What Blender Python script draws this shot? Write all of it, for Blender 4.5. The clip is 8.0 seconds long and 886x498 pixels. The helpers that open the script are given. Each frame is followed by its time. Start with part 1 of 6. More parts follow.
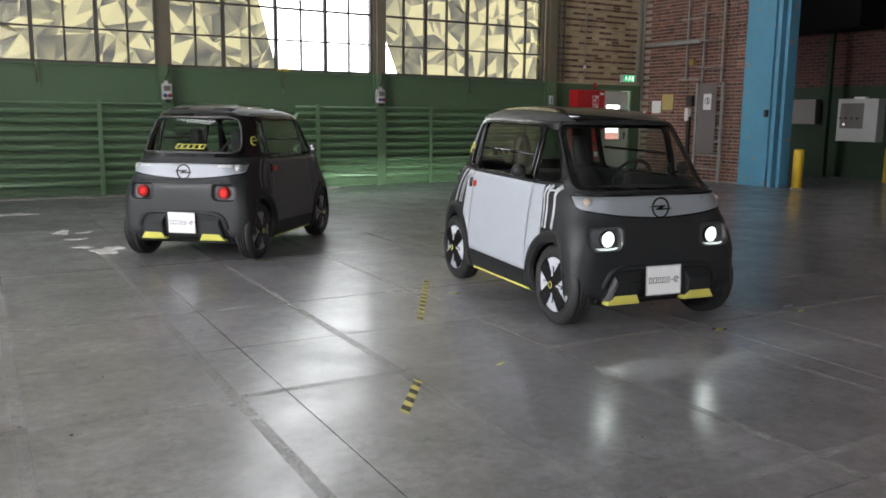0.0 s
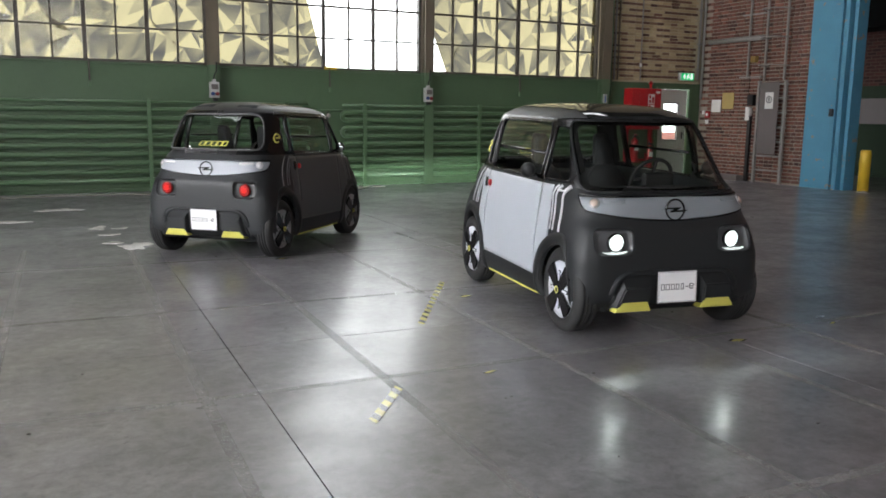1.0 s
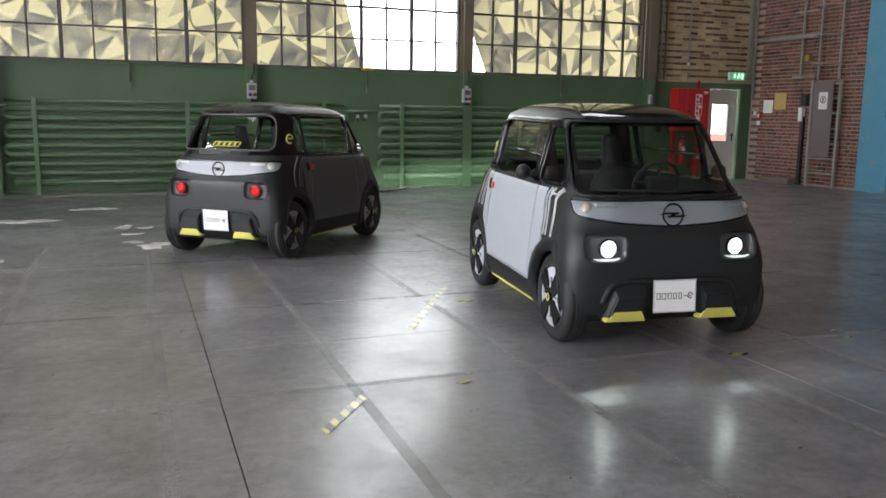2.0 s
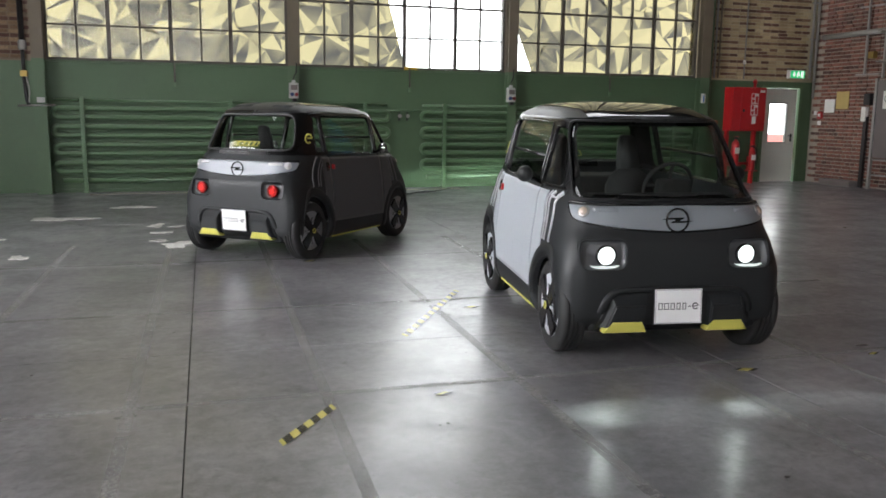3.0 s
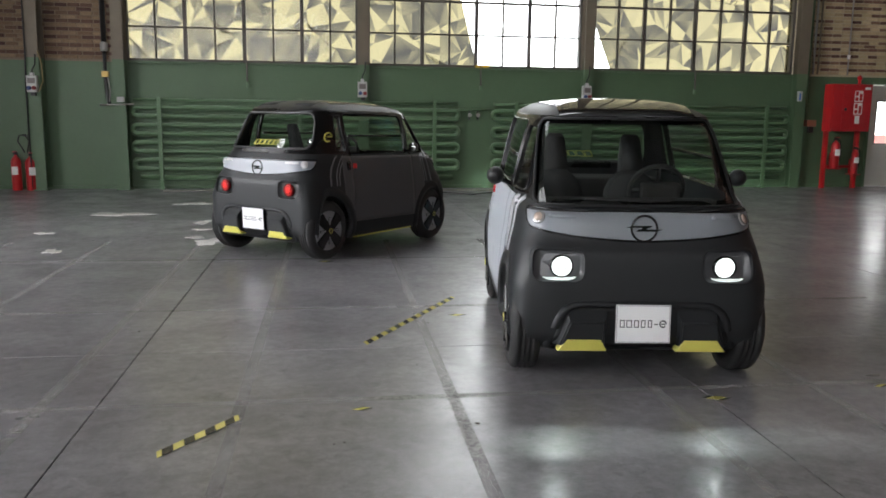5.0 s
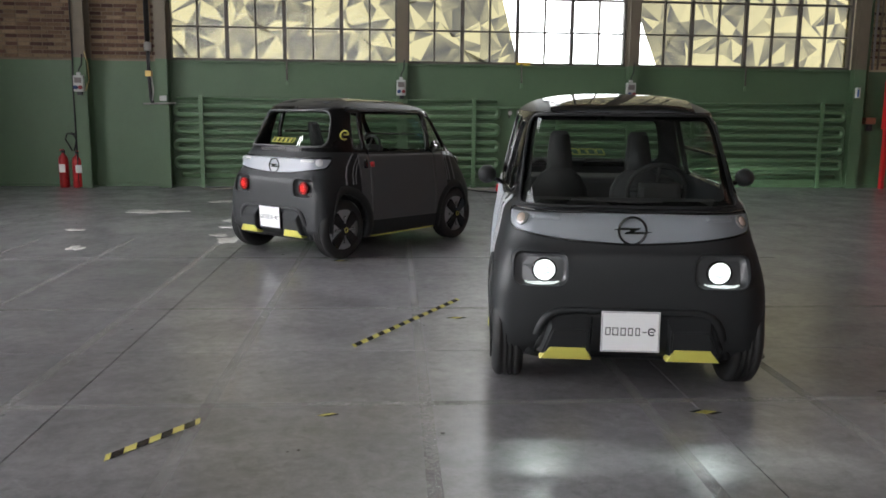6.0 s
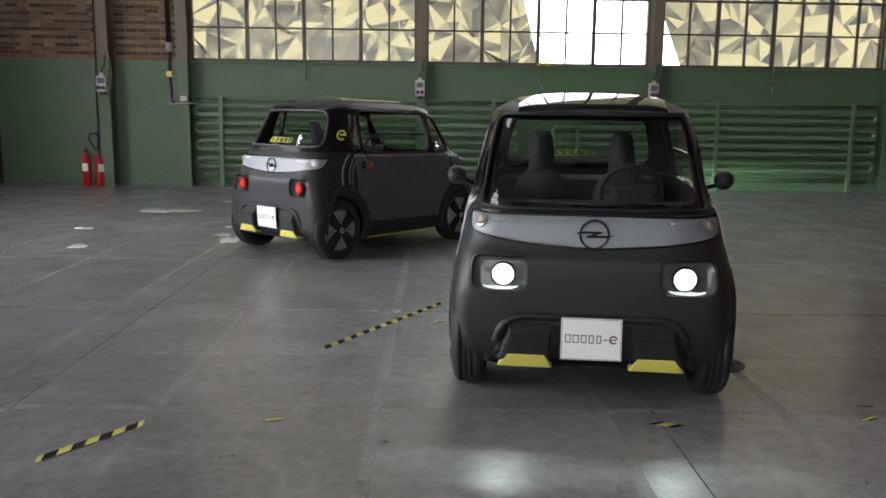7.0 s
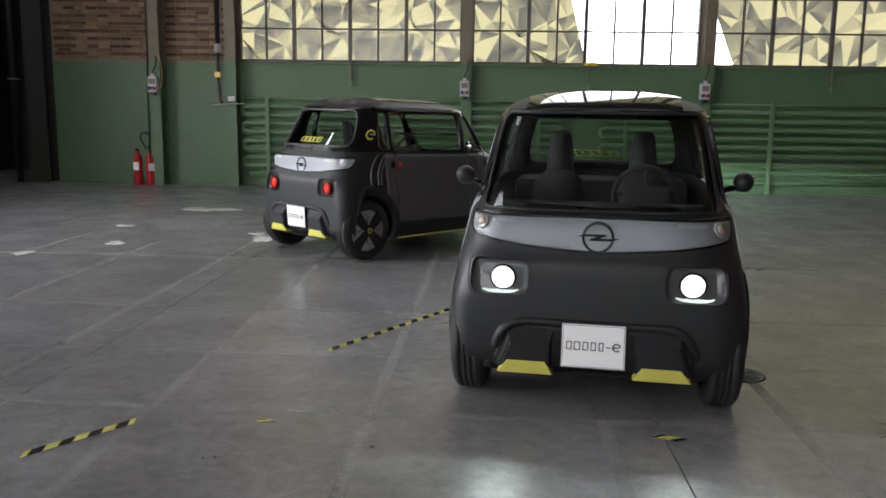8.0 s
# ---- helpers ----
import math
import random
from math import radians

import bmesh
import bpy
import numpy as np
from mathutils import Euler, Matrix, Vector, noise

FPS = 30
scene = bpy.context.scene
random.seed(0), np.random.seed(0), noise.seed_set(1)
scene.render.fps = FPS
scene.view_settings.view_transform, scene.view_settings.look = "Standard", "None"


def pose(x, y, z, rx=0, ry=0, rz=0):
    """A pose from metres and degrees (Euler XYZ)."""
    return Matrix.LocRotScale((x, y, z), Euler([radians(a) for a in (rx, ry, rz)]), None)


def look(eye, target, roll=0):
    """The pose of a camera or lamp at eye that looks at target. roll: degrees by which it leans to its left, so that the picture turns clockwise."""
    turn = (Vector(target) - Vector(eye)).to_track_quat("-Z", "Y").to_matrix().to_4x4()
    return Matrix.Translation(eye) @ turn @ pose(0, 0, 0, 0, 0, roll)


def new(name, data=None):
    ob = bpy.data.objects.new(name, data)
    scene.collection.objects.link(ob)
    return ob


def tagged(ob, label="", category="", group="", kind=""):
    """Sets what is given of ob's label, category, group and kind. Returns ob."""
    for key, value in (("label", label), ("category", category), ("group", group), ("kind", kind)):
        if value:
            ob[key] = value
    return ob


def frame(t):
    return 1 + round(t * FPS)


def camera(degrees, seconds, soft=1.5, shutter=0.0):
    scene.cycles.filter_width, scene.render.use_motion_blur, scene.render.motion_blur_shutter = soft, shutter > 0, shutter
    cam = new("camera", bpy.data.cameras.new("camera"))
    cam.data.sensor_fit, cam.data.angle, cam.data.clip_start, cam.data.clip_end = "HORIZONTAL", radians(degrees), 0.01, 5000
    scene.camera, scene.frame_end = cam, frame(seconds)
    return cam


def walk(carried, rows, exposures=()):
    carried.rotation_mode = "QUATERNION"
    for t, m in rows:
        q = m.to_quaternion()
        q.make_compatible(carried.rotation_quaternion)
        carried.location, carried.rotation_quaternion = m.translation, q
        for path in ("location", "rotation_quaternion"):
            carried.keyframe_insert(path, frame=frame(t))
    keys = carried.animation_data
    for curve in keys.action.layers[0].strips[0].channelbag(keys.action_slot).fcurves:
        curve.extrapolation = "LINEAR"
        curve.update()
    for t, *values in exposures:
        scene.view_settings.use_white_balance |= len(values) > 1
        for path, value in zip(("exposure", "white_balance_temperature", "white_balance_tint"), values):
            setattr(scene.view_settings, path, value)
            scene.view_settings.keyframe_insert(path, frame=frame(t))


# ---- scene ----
cam = camera(56.5, 8.0, soft=1.7)
PATH = [
    (0, (-0.292, 0.117, 1.459), (0.729, 1.806, 1.14), 0.6),
    (0.5, (-0.056, 0.085, 1.446), (0.907, 1.807, 1.124), 0.7),
    (1, (0.209, 0.081, 1.439), (1.086, 1.849, 1.118), 0.7),
    (1.2, (0.317, 0.056, 1.437), (1.159, 1.841, 1.116), 0.7),
    (2.3, (0.849, 0.04, 1.44), (1.562, 1.88, 1.118), 0.7),
    (2.5, (0.937, 0.056, 1.445), (1.625, 1.905, 1.121), 0.7),
    (3, (1.2, 0.069, 1.439), (1.799, 1.949, 1.117), 0.7),
    (3.5, (1.44, 0.06, 1.446), (1.969, 1.962, 1.123), 0.7),
    (4, (1.702, 0.091, 1.437), (2.172, 2.008, 1.113), 0.7),
    (4.5, (1.957, 0.115, 1.435), (2.358, 2.047, 1.11), 0.7),
    (5, (2.217, 0.137, 1.435), (2.539, 2.084, 1.109), 0.7),
    (5.2, (2.318, 0.147, 1.434), (2.592, 2.1, 1.106), 0.6),
    (6.3, (2.799, 0.277, 1.423), (2.952, 2.243, 1.094), 0.6),
    (6.5, (2.89, 0.287, 1.422), (3.024, 2.255, 1.094), 0.6),
    (7, (3.093, 0.334, 1.417), (3.171, 2.306, 1.089), 0.7),
    (7.5, (3.247, 0.384, 1.427), (3.271, 2.357, 1.098), 0.7),
    (8, (3.384, 0.438, 1.403), (3.32, 2.41, 1.077), 0.8),
]
walk(cam, [(t, look(eye, target, roll)) for t, eye, target, roll in PATH])

# ---- light ----
world = bpy.data.worlds.new("sky")
scene.world = world
world.use_nodes = True
wn = world.node_tree.nodes
sky = wn.new("ShaderNodeTexSky")
sky.sky_type, sky.sun_disc = "NISHITA", False
sky.sun_elevation, sky.sun_rotation = radians(40), radians(200)
world.node_tree.links.new(sky.outputs[0], wn["Background"].inputs[0])
wn["Background"].inputs[1].default_value = 0.08
scene.view_settings.exposure = 0.04

SKY_NORTH, SKY_ROOF, SKY_WEST, SKY_SOUTH = 6.2, 4.2, 17.6, 5.4     # radiance of the bright sky outside each row of openings
SPILL, BEAM, THROW = 1.7, 15.0, 1250.0                            # power of each headlight: edge of the spread, near pool, far throw


# ---- materials ----
def mat(name, col, rough=0.6, metal=0.0, var=0.18, scale=6.0, bump=0.0, bump_scale=60.0, rvar=0.1, coat=0.0, random_tint=0.0, spec=0.5):
    """Principled surface with stains at one scale and grain at another, in metres."""
    m = bpy.data.materials.new(name)
    m.use_nodes = True
    nt = m.node_tree
    n, l = nt.nodes, nt.links
    b = n["Principled BSDF"]
    tc = n.new("ShaderNodeTexCoord")
    big, small = n.new("ShaderNodeTexNoise"), n.new("ShaderNodeTexNoise")
    big.inputs["Scale"].default_value, big.inputs["Detail"].default_value = scale, 5
    small.inputs["Scale"].default_value, small.inputs["Detail"].default_value = bump_scale, 3
    for t in (big, small):
        l.new(tc.outputs["Object"], t.inputs["Vector"])
    mix = n.new("ShaderNodeMix")
    mix.data_type = "RGBA"
    mix.inputs["A"].default_value = (*[c * (1 - var) for c in col], 1)
    mix.inputs["B"].default_value = (*[min(1, c * (1 + var)) for c in col], 1)
    add = n.new("ShaderNodeMath")
    add.operation = "MULTIPLY_ADD"
    add.inputs[1].default_value, add.inputs[2].default_value = 0.35, 0.0
    l.new(small.outputs["Fac"], add.inputs[0])
    add2 = n.new("ShaderNodeMath")
    add2.operation = "MULTIPLY_ADD"
    add2.inputs[1].default_value = 0.85
    l.new(big.outputs["Fac"], add2.inputs[0])
    l.new(add.outputs[0], add2.inputs[2])
    l.new(add2.outputs[0], mix.inputs["Factor"])
    out = mix.outputs["Result"]
    if random_tint:
        oi = n.new("ShaderNodeObjectInfo")
        hsv = n.new("ShaderNodeHueSaturation")
        mr = n.new("ShaderNodeMapRange")
        mr.inputs["To Min"].default_value, mr.inputs["To Max"].default_value = 1 - random_tint, 1 + random_tint
        l.new(oi.outputs["Random"], mr.inputs["Value"])
        l.new(mr.outputs["Result"], hsv.inputs["Value"])
        l.new(out, hsv.inputs["Color"])
        out = hsv.outputs["Color"]
    l.new(out, b.inputs["Base Color"])
    rr = n.new("ShaderNodeMapRange")
    rr.inputs["To Min"].default_value, rr.inputs["To Max"].default_value = max(0.02, rough - rvar), min(1, rough + rvar)
    l.new(big.outputs["Fac"], rr.inputs["Value"])
    l.new(rr.outputs["Result"], b.inputs["Roughness"])
    b.inputs["Metallic"].default_value = metal
    b.inputs["Coat Weight"].default_value = coat
    b.inputs["Specular IOR Level"].default_value = spec
    if bump:
        bp = n.new("ShaderNodeBump")
        bp.inputs["Strength"].default_value, bp.inputs["Distance"].default_value = 0.5, bump
        l.new(small.outputs["Fac"], bp.inputs["Height"])
        l.new(bp.outputs["Normal"], b.inputs["Normal"])
    return m


def glow(name, col, strength):
    m = bpy.data.materials.new(name)
    m.use_nodes = True
    b = m.node_tree.nodes["Principled BSDF"]
    b.inputs["Base Color"].default_value = (*[c * 0.5 for c in col], 1)
    b.inputs["Emission Color"].default_value = (*col, 1)
    b.inputs["Emission Strength"].default_value = strength
    return m


def glass(name, tint, rough=0.02, ior=1.5):
    """Thin sheet: clear tint and a Fresnel gloss."""
    m = bpy.data.materials.new(name)
    m.use_nodes = True
    n, l = m.node_tree.nodes, m.node_tree.links
    n.remove(n["Principled BSDF"])
    tr, gl, lw, mx = n.new("ShaderNodeBsdfTransparent"), n.new("ShaderNodeBsdfGlossy"), n.new("ShaderNodeLayerWeight"), n.new("ShaderNodeMixShader")
    tr.inputs["Color"].default_value = (*tint, 1)
    gl.inputs["Roughness"].default_value = rough
    lw.inputs["Blend"].default_value = 0.5
    f0 = ((ior - 1) / (ior + 1)) ** 2 * 1.8
    pw, ma = n.new("ShaderNodeMath"), n.new("ShaderNodeMath")
    pw.operation, ma.operation = "POWER", "MULTIPLY_ADD"
    pw.inputs[1].default_value, ma.inputs[1].default_value, ma.inputs[2].default_value = 5.0, 1 - f0, f0
    l.new(lw.outputs["Facing"], pw.inputs[0])
    l.new(pw.outputs[0], ma.inputs[0])
    l.new(ma.outputs[0], mx.inputs[0])
    l.new(tr.outputs[0], mx.inputs[1])
    l.new(gl.outputs[0], mx.inputs[2])
    l.new(mx.outputs[0], n["Material Output"].inputs["Surface"])
    return m


def floor_material(name, col, rough_lo, rough_hi, tint=0.0, worn=0.0, coat=0.0):
    """Polished, worn concrete: clouds, blotches, speckle, pale scuffs and uneven gloss; worn > 0 breaks it into ragged remains."""
    m = bpy.data.materials.new(name)
    m.use_nodes = True
    n, l = m.node_tree.nodes, m.node_tree.links
    b = n["Principled BSDF"]
    tc = n.new("ShaderNodeNewGeometry")

    def tex(scale, detail, rough=0.55, dist=0.0, stretch=None):
        t = n.new("ShaderNodeTexNoise")
        t.inputs["Scale"].default_value, t.inputs["Detail"].default_value = scale, detail
        t.inputs["Roughness"].default_value, t.inputs["Distortion"].default_value = rough, dist
        if stretch:
            mp = n.new("ShaderNodeMapping")
            mp.inputs["Rotation"].default_value = (0, 0, stretch[0])
            mp.inputs["Scale"].default_value = (1, stretch[1], 1)
            l.new(tc.outputs["Position"], mp.inputs["Vector"]); l.new(mp.outputs["Vector"], t.inputs["Vector"])
        else:
            l.new(tc.outputs["Position"], t.inputs["Vector"])
        return t.outputs["Fac"]

    def span(v, a, c, lo, hi):
        r = n.new("ShaderNodeMapRange")
        for k, x in (("From Min", a), ("From Max", c), ("To Min", lo), ("To Max", hi)):
            r.inputs[k].default_value = x
        l.new(v, r.inputs["Value"])
        return r.outputs["Result"]

    def times(a, c):
        q = n.new("ShaderNodeMath")
        q.operation = "MULTIPLY"
        l.new(a, q.inputs[0]); l.new(c, q.inputs[1])
        return q.outputs[0]
    cloud, blot, grain, smear = tex(0.45, 4, 0.5, 0.3), tex(2.1, 4, 0.5, 0.3), tex(55, 4, 0.7), tex(1.3, 4, 0.55, 0.4, (0.6, 3.0))
    fine = tex(13.0, 4, 0.65, 0.2)
    oi = n.new("ShaderNodeObjectInfo")
    val = times(span(cloud, 0.35, 0.65, 0.86, 1.14), span(blot, 0.36, 0.64, 0.83, 1.2))
    val = times(val, span(fine, 0.34, 0.66, 0.82, 1.2))
    val = times(val, span(tex(6.5, 5, 0.68, 0.8), 0.575, 0.73, 1.0, 0.55))
    val = times(val, span(grain, 0.2, 0.8, 0.84, 1.16))
    val = times(val, span(smear, 0.45, 0.9, 1.0, 1.25))
    val = times(val, span(tex(1.1, 5, 0.68, 0.8), 0.6, 0.78, 1.0, 0.72))
    val = times(val, span(tex(3.4, 6, 0.75, 1.2, (0.9, 2.4)), 0.6, 0.8, 1.0, 1.3))
    val = times(val, span(oi.outputs["Random"], 0, 1, 1 - tint, 1 + tint))
    hsv = n.new("ShaderNodeHueSaturation")
    hsv.inputs["Color"].default_value = (*col, 1)
    l.new(val, hsv.inputs["Value"])
    l.new(hsv.outputs["Color"], b.inputs["Base Color"])
    gloss = times(span(smear, 0.2, 0.85, 0.9, 1.15), span(tex(1.6, 2, 0.45, 0.2), 0.2, 0.8, rough_lo, rough_hi))
    l.new(gloss, b.inputs["Roughness"])
    if not worn:
        crackle, scratch = tex(24.0, 5, 0.75, 0.8), tex(16.0, 4, 0.7, 0.6, (-0.5, 5.0))
        hgt = n.new("ShaderNodeMath")
        hgt.operation = "ADD"
        l.new(crackle, hgt.inputs[0]); l.new(span(scratch, 0.55, 0.8, 0.0, 0.6), hgt.inputs[1])
        bp = n.new("ShaderNodeBump")
        bp.inputs["Strength"].default_value, bp.inputs["Distance"].default_value = 0.3, 0.0022
        l.new(hgt.outputs[0], bp.inputs["Height"])
        l.new(bp.outputs["Normal"], b.inputs["Normal"]); l.new(bp.outputs["Normal"], b.inputs["Coat Normal"])
    if not worn:                       # a thin, worn seal gives the sharper part of the gloss
        l.new(times(span(fine, 0.25, 0.75, 1.35, 0.65), span(tex(3.1, 4, 0.6, 0.5), 0.3, 0.7, coat * 1.6, coat * 0.4)), b.inputs["Coat Weight"])
        b.inputs["Coat Roughness"].default_value = 0.13
    if worn:
        tr, mx = n.new("ShaderNodeBsdfTransparent"), n.new("ShaderNodeMixShader")
        frag = times(span(tex(34.0, 5, 0.75, 0.2), 0.3, 0.72, 0.25, 0.7), span(tex(0.9, 3, 0.6), 0.36, 0.64, 1.15, 1.15 - worn))
        l.new(frag, mx.inputs[0]); l.new(tr.outputs[0], mx.inputs[1]); l.new(b.outputs[0], mx.inputs[2])
        l.new(mx.outputs[0], n["Material Output"].inputs["Surface"])
    return m


def brick_material(name, cols):
    """Each brick takes its own tone, with sooty blotches and a grain."""
    m = bpy.data.materials.new(name)
    m.use_nodes = True
    n, l = m.node_tree.nodes, m.node_tree.links
    b = n["Principled BSDF"]
    oi, geo, ad, fr = n.new("ShaderNodeObjectInfo"), n.new("ShaderNodeNewGeometry"), n.new("ShaderNodeMath"), n.new("ShaderNodeMath")
    ad.operation, fr.operation = "ADD", "FRACT"
    l.new(oi.outputs["Random"], ad.inputs[0]); l.new(geo.outputs["Random Per Island"], ad.inputs[1]); l.new(ad.outputs[0], fr.inputs[0])
    rp = n.new("ShaderNodeValToRGB")
    rp.color_ramp.interpolation = "LINEAR"
    while len(rp.color_ramp.elements) < len(cols):
        rp.color_ramp.elements.new(0.5)
    for i, c in enumerate(cols):
        rp.color_ramp.elements[i].position = i / (len(cols) - 1)
        rp.color_ramp.elements[i].color = (*c, 1)
    l.new(fr.outputs[0], rp.inputs["Fac"])
    t1, t2 = n.new("ShaderNodeTexNoise"), n.new("ShaderNodeTexNoise")
    t1.inputs["Scale"].default_value, t1.inputs["Detail"].default_value = 1.2, 6
    t2.inputs["Scale"].default_value, t2.inputs["Detail"].default_value = 45, 4
    l.new(geo.outputs["Position"], t1.inputs["Vector"]); l.new(geo.outputs["Position"], t2.inputs["Vector"])
    s = n.new("ShaderNodeMath"); s.operation = "MULTIPLY"
    l.new(t1.outputs["Fac"], s.inputs[0]); l.new(t2.outputs["Fac"], s.inputs[1])
    mr = n.new("ShaderNodeMapRange")
    mr.inputs["From Min"].default_value, mr.inputs["From Max"].default_value = 0.1, 0.4
    mr.inputs["To Min"].default_value, mr.inputs["To Max"].default_value = 0.6, 1.25
    l.new(s.outputs[0], mr.inputs["Value"])
    hsv = n.new("ShaderNodeHueSaturation")
    l.new(mr.outputs["Result"], hsv.inputs["Value"]); l.new(rp.outputs["Color"], hsv.inputs["Color"])
    l.new(hsv.outputs["Color"], b.inputs["Base Color"])
    b.inputs["Roughness"].default_value = 0.9
    bp = n.new("ShaderNodeBump")
    bp.inputs["Strength"].default_value, bp.inputs["Distance"].default_value = 0.6, 0.004
    l.new(t2.outputs["Fac"], bp.inputs["Height"]); l.new(bp.outputs["Normal"], b.inputs["Normal"])
    return m


def foil_material(name):
    """Printed window film: each facet has its own tone, shading from one edge to the other; daylight shines through."""
    m = bpy.data.materials.new(name)
    m.use_nodes = True
    n, l = m.node_tree.nodes, m.node_tree.links
    n.remove(n["Principled BSDF"])
    geo, uv, sep = n.new("ShaderNodeNewGeometry"), n.new("ShaderNodeUVMap"), n.new("ShaderNodeSeparateXYZ")
    l.new(uv.outputs[0], sep.inputs[0])
    rp = n.new("ShaderNodeValToRGB")              # how grey a facet is
    rp.color_ramp.interpolation = "CONSTANT"
    for _ in range(3):
        rp.color_ramp.elements.new(0.5)
    for e, (p, g) in zip(rp.color_ramp.elements, [(0.0, 0.0), (0.24, 0.1), (0.35, 1.0), (0.66, 0.8), (0.88, 0.45)]):
        e.position, e.color = p, (g, g, g, 1)
    l.new(geo.outputs["Random Per Island"], rp.inputs["Fac"])
    mr = n.new("ShaderNodeMapRange")              # greys fade towards one corner
    mr.inputs["To Min"].default_value, mr.inputs["To Max"].default_value = 1.0, 0.5
    l.new(sep.outputs["X"], mr.inputs["Value"])
    mu = n.new("ShaderNodeMath")
    mu.operation = "MULTIPLY"
    l.new(rp.outputs["Color"], mu.inputs[0]); l.new(mr.outputs["Result"], mu.inputs[1])
    hsv = n.new("ShaderNodeMix")
    hsv.data_type = "RGBA"
    hsv.inputs["A"].default_value, hsv.inputs["B"].default_value = (*FOIL_YELLOW, 1), (*FOIL_GREY, 1)
    l.new(mu.outputs[0], hsv.inputs["Factor"])
    tr, df, mx = n.new("ShaderNodeBsdfTransparent"), n.new("ShaderNodeBsdfDiffuse"), n.new("ShaderNodeMixShader")
    l.new(hsv.outputs["Result"], tr.inputs["Color"]); l.new(hsv.outputs["Result"], df.inputs["Color"])
    mx.inputs[0].default_value = 0.12
    l.new(tr.outputs[0], mx.inputs[1]); l.new(df.outputs[0], mx.inputs[2])
    l.new(mx.outputs[0], n["Material Output"].inputs["Surface"])
    return m


FOIL_YELLOW, FOIL_GREY = (0.165, 0.146, 0.085), (0.024, 0.0243, 0.0252)
M = {}
M["floor"] = floor_material("polished_concrete", (0.169, 0.165, 0.172), 0.27, 0.4, 0.06, 0.0, 0.36)
M["residue"] = floor_material("tape_residue", (0.33, 0.32, 0.31), 0.42, 0.55, 0.0, 0.7)
M["splash"] = floor_material("paint_splash", (0.55, 0.54, 0.52), 0.4, 0.6)
M["gap"] = mat("joint_filler", (0.025, 0.024, 0.023), 0.9)
M["green"] = mat("green_wall_paint", (0.074, 0.126, 0.066), 0.5, var=0.16, scale=1.5, bump=0.002, bump_scale=25)
M["green_pipe"] = mat("green_pipe_paint", (0.094, 0.164, 0.085), 0.36, var=0.14, scale=3)
M["steel"] = mat("weathered_steel_paint", (0.13, 0.107, 0.075), 0.6, var=0.3, scale=4)
M["muntin"] = mat("dark_window_bar", (0.075, 0.065, 0.055), 0.6, var=0.3)
M["mortar"] = mat("mortar", (0.42, 0.36, 0.25), 0.95, var=0.25, scale=3, bump=0.004, bump_scale=80)
M["mortar_red"] = mat("grey_mortar", (0.3, 0.258, 0.21), 0.95, var=0.25, scale=3, bump=0.004, bump_scale=80)
M["brick_tan"] = brick_material("tan_brick", [(0.52, 0.42, 0.26), (0.45, 0.35, 0.2), (0.36, 0.27, 0.16), (0.5, 0.39, 0.23), (0.42, 0.32, 0.19)])
M["brick_burnt"] = brick_material("burnt_brick", [(0.12, 0.06, 0.045), (0.19, 0.1, 0.07), (0.09, 0.045, 0.035), (0.24, 0.15, 0.095), (0.14, 0.07, 0.05)])
M["brick_brown"] = brick_material("brown_brick", [(0.25, 0.175, 0.105), (0.2, 0.135, 0.08), (0.16, 0.1, 0.06), (0.28, 0.2, 0.125)])
M["brick_deep_brown"] = brick_material("deep_brown_brick", [(0.075, 0.036, 0.028), (0.1, 0.052, 0.038), (0.13, 0.075, 0.05)])
M["mortar_dark"] = mat("dark_mortar", (0.18, 0.14, 0.1), 0.95, var=0.25, scale=3, bump=0.004, bump_scale=80)
# Side-hall green, duct and brick hold the dim light there in their colour.
M["annex_green"] = mat("shaded_green_paint", (0.024, 0.042, 0.024), 0.7, var=0.2, scale=1.5, spec=0.2)
M["duct"] = mat("near_black_duct", (0.008, 0.008, 0.008), 0.9, var=0.3, spec=0.1)
M["brick_shaded"] = mat("shaded_brick", (0.05, 0.026, 0.022), 0.95, var=0.3, scale=3, bump=0.004, bump_scale=60)
nt = M["brick_shaded"].node_tree       # courses too far off to be laid singly
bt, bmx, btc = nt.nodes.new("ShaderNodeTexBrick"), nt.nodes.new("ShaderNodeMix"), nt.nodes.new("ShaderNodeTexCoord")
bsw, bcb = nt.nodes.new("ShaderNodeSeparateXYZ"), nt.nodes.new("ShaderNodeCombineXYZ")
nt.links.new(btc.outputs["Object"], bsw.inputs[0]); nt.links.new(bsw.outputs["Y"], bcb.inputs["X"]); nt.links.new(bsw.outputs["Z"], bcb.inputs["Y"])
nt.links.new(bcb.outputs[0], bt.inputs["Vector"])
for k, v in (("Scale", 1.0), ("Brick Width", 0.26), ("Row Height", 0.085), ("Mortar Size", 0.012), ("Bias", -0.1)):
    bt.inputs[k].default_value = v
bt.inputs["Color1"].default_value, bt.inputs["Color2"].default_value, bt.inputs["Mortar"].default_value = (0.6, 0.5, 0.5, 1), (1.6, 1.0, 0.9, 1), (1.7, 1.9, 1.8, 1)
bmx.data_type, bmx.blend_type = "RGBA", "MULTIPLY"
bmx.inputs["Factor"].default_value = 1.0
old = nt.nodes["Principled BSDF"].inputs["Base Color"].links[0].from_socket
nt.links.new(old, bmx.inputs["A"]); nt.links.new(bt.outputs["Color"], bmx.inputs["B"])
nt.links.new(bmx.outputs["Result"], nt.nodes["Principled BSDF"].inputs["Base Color"])
